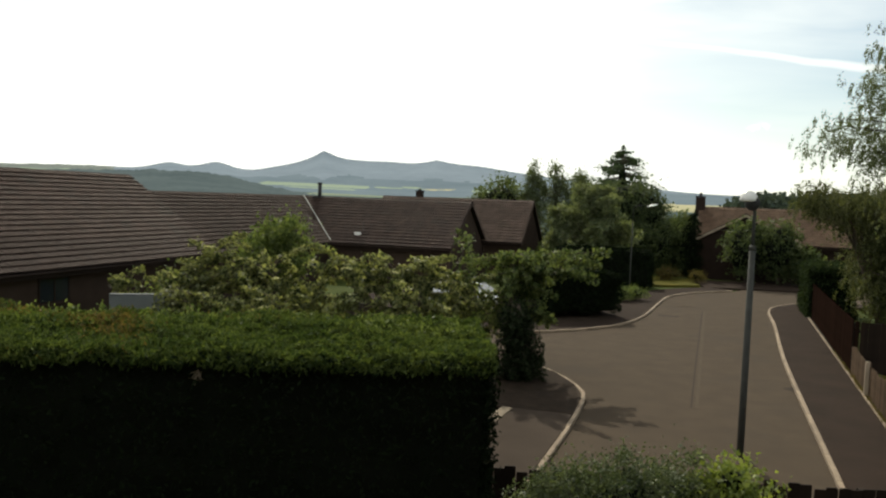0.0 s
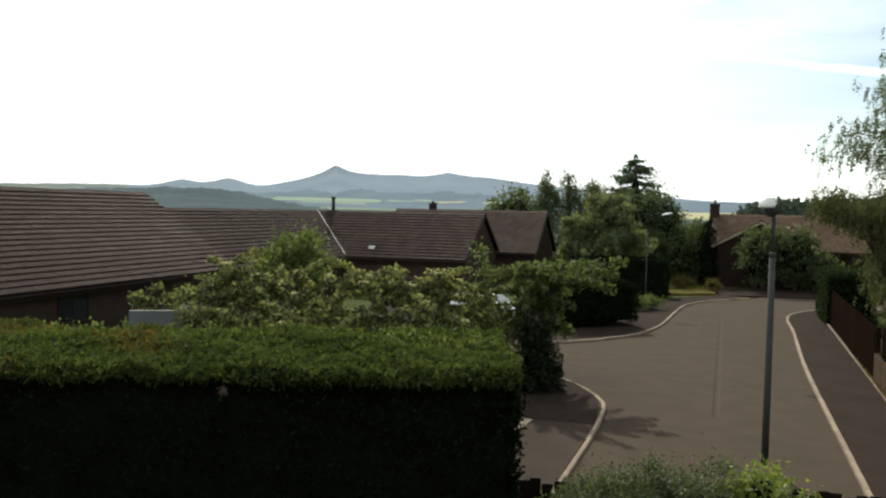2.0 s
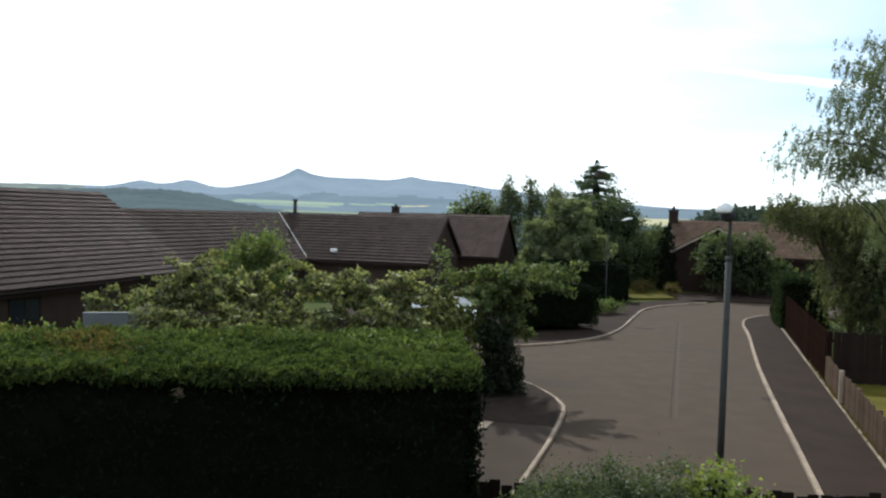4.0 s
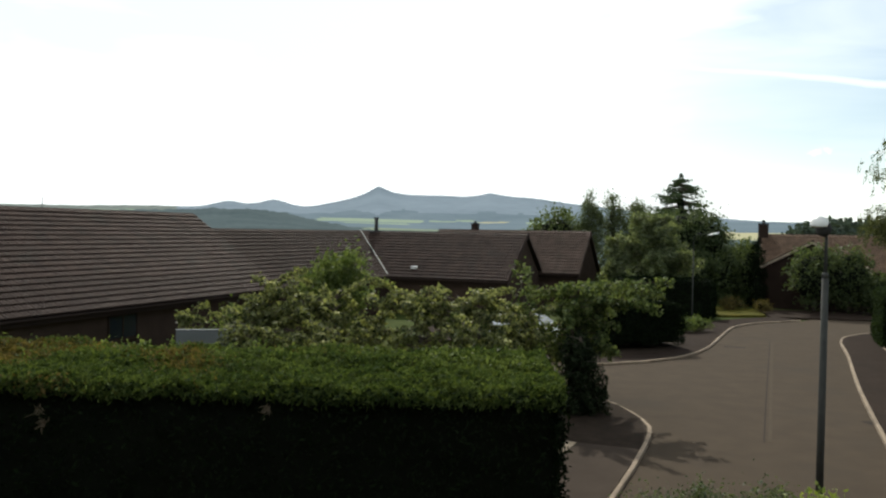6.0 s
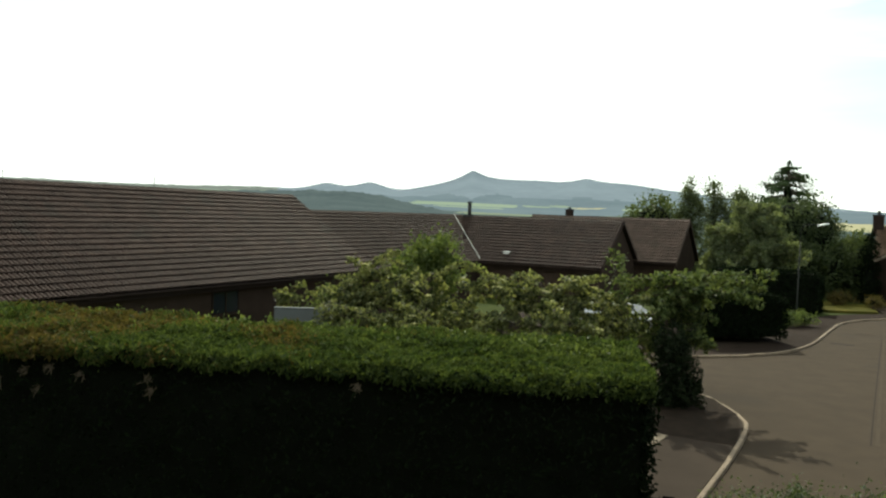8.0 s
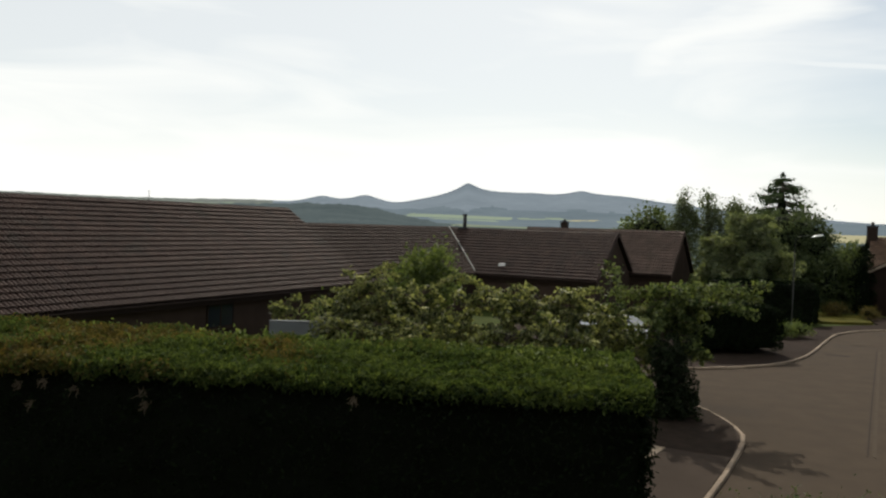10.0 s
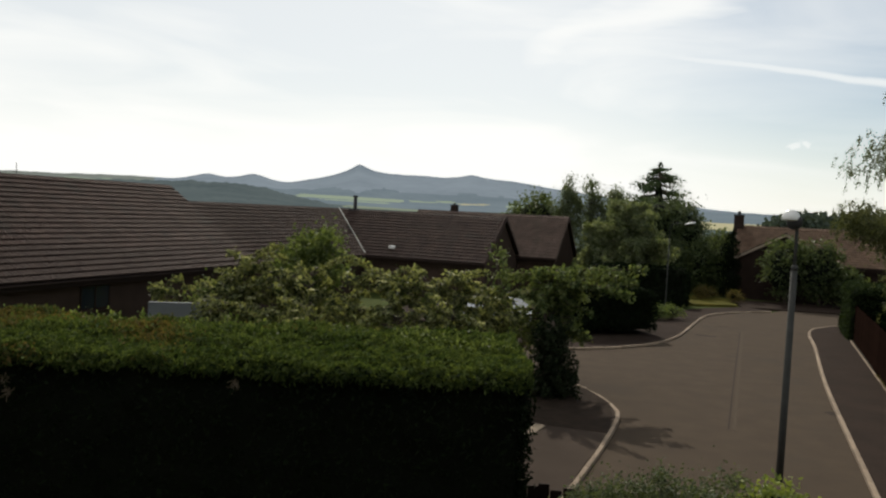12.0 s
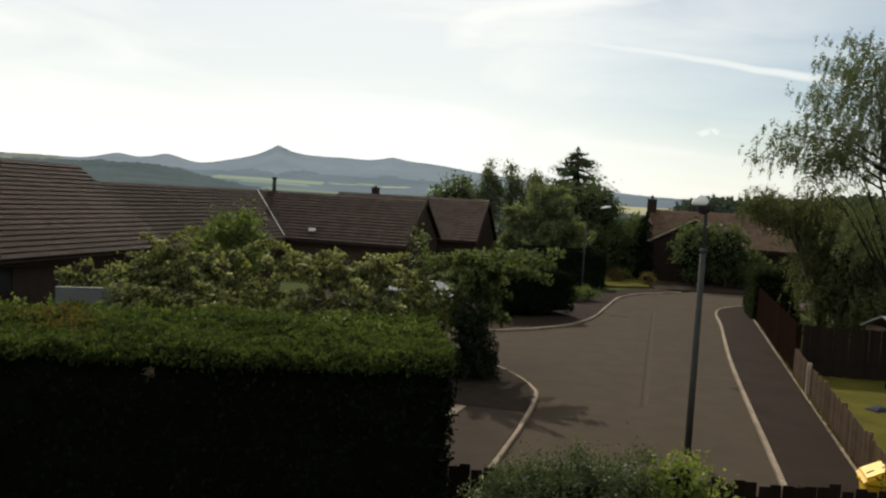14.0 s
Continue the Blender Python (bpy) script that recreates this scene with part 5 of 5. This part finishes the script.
for x, y, h, r in ((19.4, 32.4, 6.4, 1.6), (20.3, 35.2, 7.2, 2.0), (22.6, 32.8, 7.2, 2.5), (25.4, 31.5, 6.4, 2.8), (19.6, 29.6, 2.9, 1.3), (28.5, 30, 5.6, 3)):
    tree("willow_bush", (x, y, 0), h * 0.7, 0.14, [(0, 0, h * 0.6, r, r * 0.9, h * 0.4), (0.6, 0, h * 0.35, r * 1.1, r, h * 0.35)], 420, 60, 0.34, 0.11, L_WILLOW, "drooping green willow growth behind the fence", core=0.3, droop=0.7, weep=0.45)


tree("willow_tree", (19.9, 34.2, 0), 5.6, 0.11, [(-3.3, 0, 6.1, 1.1, 1.0, 0.75), (-2.2, 0, 5.8, 1.4, 1.3, 0.9), (-1.0, 0, 5.9, 1.3, 1.1, 1.0), (-0.3, 0, 4.9, 1.3, 1.1, 1.2), (0.5, 0, 3.9, 1.6, 1.2, 1.5)], 560, 60, 0.3, 0.1, L_WILLOW, "drooping pale green tree leaning over the fence", droop=0.7, weep=0.5, limbs=24, lean=(-2.0, 0))


def far_wood():
    """The dark wood on the skyline to the east."""
    pts = []
    for _ in range(1300):
        az = radians(RNG.uniform(-48, -17.5))
        r = RNG.uniform(380, 470)
        k = np.clip((-math.degrees(az) - 17.5) / 4, 0.25, 1)
        h = RNG.uniform(12, 20) * k + np.clip((-math.degrees(az) - 26) * 0.5, 0, 6)
        c = np.array([-math.sin(az) * r, math.cos(az) * r, -7])
        pts.append(c + RNG.normal(size=(80, 3)) * [2.2, 2.2, 0] + np.stack([np.zeros(80), np.zeros(80), RNG.uniform(0, h + 2, 80)], 1))
    p = np.concatenate(pts)
    ob = put("far_wood", leaf_mesh("far_wood", p, 2.2, L_WOOD, aspect=0.8))
    tagged(ob, "dark mixed woodland on the horizon", "woodland", kind="stuff")


far_wood()

# ---------------------------------------------------------------- small things


def car(x, y, ang):
    t = thing("car", pose(x, y, 0.085, 0, 0, ang), "silver hatchback parked behind the bushes", "car")
    side = [(-2.0, 0.3), (-2.05, 0.75), (-1.9, 0.95), (-1.5, 1.0), (-1.0, 1.42), (0.55, 1.46), (1.2, 0.98), (1.95, 0.82), (2.05, 0.55), (2.0, 0.3)]
    bm = bmesh.new()
    ra = [bm.verts.new((a, -0.84 + (0.14 if z > 1.1 else 0), z)) for a, z in side]
    rb = [bm.verts.new((a, 0.84 - (0.14 if z > 1.1 else 0), z)) for a, z in side]
    bm.faces.new(ra)
    bm.faces.new(rb[::-1])
    for i in range(len(side)):
        j = (i + 1) % len(side)
        bm.faces.new((ra[i], ra[j], rb[j], rb[i]))
    bmesh.ops.recalc_face_normals(bm, faces=bm.faces)
    bmesh.ops.bevel(bm, geom=bm.edges[:], offset=0.05, segments=2, affect="EDGES")
    part("body", bm, M_CAR, t, smooth=False)
    for s in (-1, 1):
        bm = bmesh.new()
        q = [bm.verts.new((a, s * 0.775, z)) for a, z in ((-1.25, 1.05), (-0.9, 1.36), (0.45, 1.38), (0.95, 1.05))]
        r = bmesh.ops.extrude_face_region(bm, geom=[bm.faces.new(q)])
        for v in [g for g in r["geom"] if isinstance(g, bmesh.types.BMVert)]:
            v.co.y += s * 0.05
        part("side_window", bm, M_GLASS, t)
        for a in (-1.3, 1.3):
            bm = bmesh.new()
            add_tube(bm, [(a, s * 0.66, 0.3), (a, s * 0.86, 0.3)], [0.31, 0.31], 18)
            w = part("wheel", bm, M_RUBBER, t)
            bm = bmesh.new()
            add_tube(bm, [(a, s * 0.85, 0.3), (a, s * 0.875, 0.3)], [0.19, 0.17], 14)
            part("rim", bm, M_STEEL, w)
    bm = bmesh.new()
    q = [bm.verts.new(c) for c in ((0.68, -0.6, 1.43), (0.68, 0.6, 1.43), (1.2, 0.68, 1.05), (1.2, -0.68, 1.05))]
    r = bmesh.ops.extrude_face_region(bm, geom=[bm.faces.new(q)])
    for v in [g for g in r["geom"] if isinstance(g, bmesh.types.BMVert)]:
        v.co += Vector((0.05, 0, 0.03))
    part("windscreen", bm, M_GLASS, t)


car(1.3, 37.5, ANG_E)


def screen_wall():
    """A low rendered wall between the bushes and the bungalow."""
    t = thing("screen_wall", pose(-8.75, 22.5, -0.1, 0, 0, 12), "pale grey rendered screen wall behind the bushes", "wall")
    part("body", box(-0.85, 0.85, -0.1, 0.08, -0.05, 2.5, 0.02), M_GREY, t)
    part("coping", box(-0.86, 0.86, -0.105, 0.085, 2.5, 2.53, 0.008), M_GREY, t)


screen_wall()


def shed():
    t = thing("garden_shed", pose(19.0, 27.5, -0.1, 0, 0, ANG_E + 35) @ Matrix.Scale(0.85, 4), "small pale-roofed garden shed behind the fence", "shed")
    part("body", box(-1.1, 1.1, -0.9, 0.9, -0.05, 2.1), M_PALEWOOD, t)
    for s in (-1, 1):
        bm = bmesh.new()
        add_box(bm, -1.25, 1.25, 0, 1.2, 0, 0.05, 0.01, Matrix.Translation((0, s * 1.08, 2.02)) @ Matrix.Rotation(math.pi if s > 0 else 0, 4, "Z") @ Matrix.Rotation(radians(27), 4, "X"))
        part("roof", bm, M_SHEDROOF, t)


shed()


def roof_vent():
    """A small bright rooflight hood and aerial on the wing."""
    t = thing("roof_vent", pose(*roof_at(0.95, 1.55), 3.01, 0, 0, ANG_C), "small white roof vent catching the sun", "vent")
    part("hood", box(-0.24, 0.24, -0.2, 0.25, -0.15, 0.1, 0.03), M_WHITE, t)
    bm = bmesh.new()
    add_tube(bm, [(0.3, 0.1, -0.2), (0.3, 0.1, 0.8)], [0.02, 0.015], 6)
    part("rod", bm, M_DARKMETAL, t)


roof_vent()
bm = bmesh.new()
a, b = Vector((*roof_at(4.4, -4.4), 5.33)), Vector((*roof_at(0.05, -0.05), 2.44))
add_tube(bm, [a + Vector((0, 0, 0.12)), b + Vector((0, 0, 0.12))], [0.028, 0.028], 6)
tagged(part("valley_flashing", bm, M_LEAD, None), "pale metal flashing along the roof valley", "flashing")


def radio_mast(x, y):
    """A thin mast on the far skyline."""
    t = thing("radio_mast", pose(x, y, 40), "thin radio mast far off on the skyline", "mast")
    bm = bmesh.new()
    add_tube(bm, [(0, 0, -10), (0, 0, 60)], [1.7, 1.1], 5)
    part("pole", bm, M_DARKMETAL, t)


radio_mast(-1572, 2555)
radio_mast(-1958, 2270)


def unseen_home_wall():
    """Unseen wall of the house behind the camera, sized to block sky light."""
    t = thing("unseen_home_wall", pose(0, -0.75, 0), "unseen roughcast house wall behind the viewpoint, added to block sky light", "wall", kind="structure")
    part("wall", box(-14, 14, -0.3, 0, -0.2, 8.6), M_HARL, t)
    part("unseen_eave", box(-14.3, 14.3, -3.0, 0.25, 8.6, 8.8), M_FASCIA, t)


unseen_home_wall()
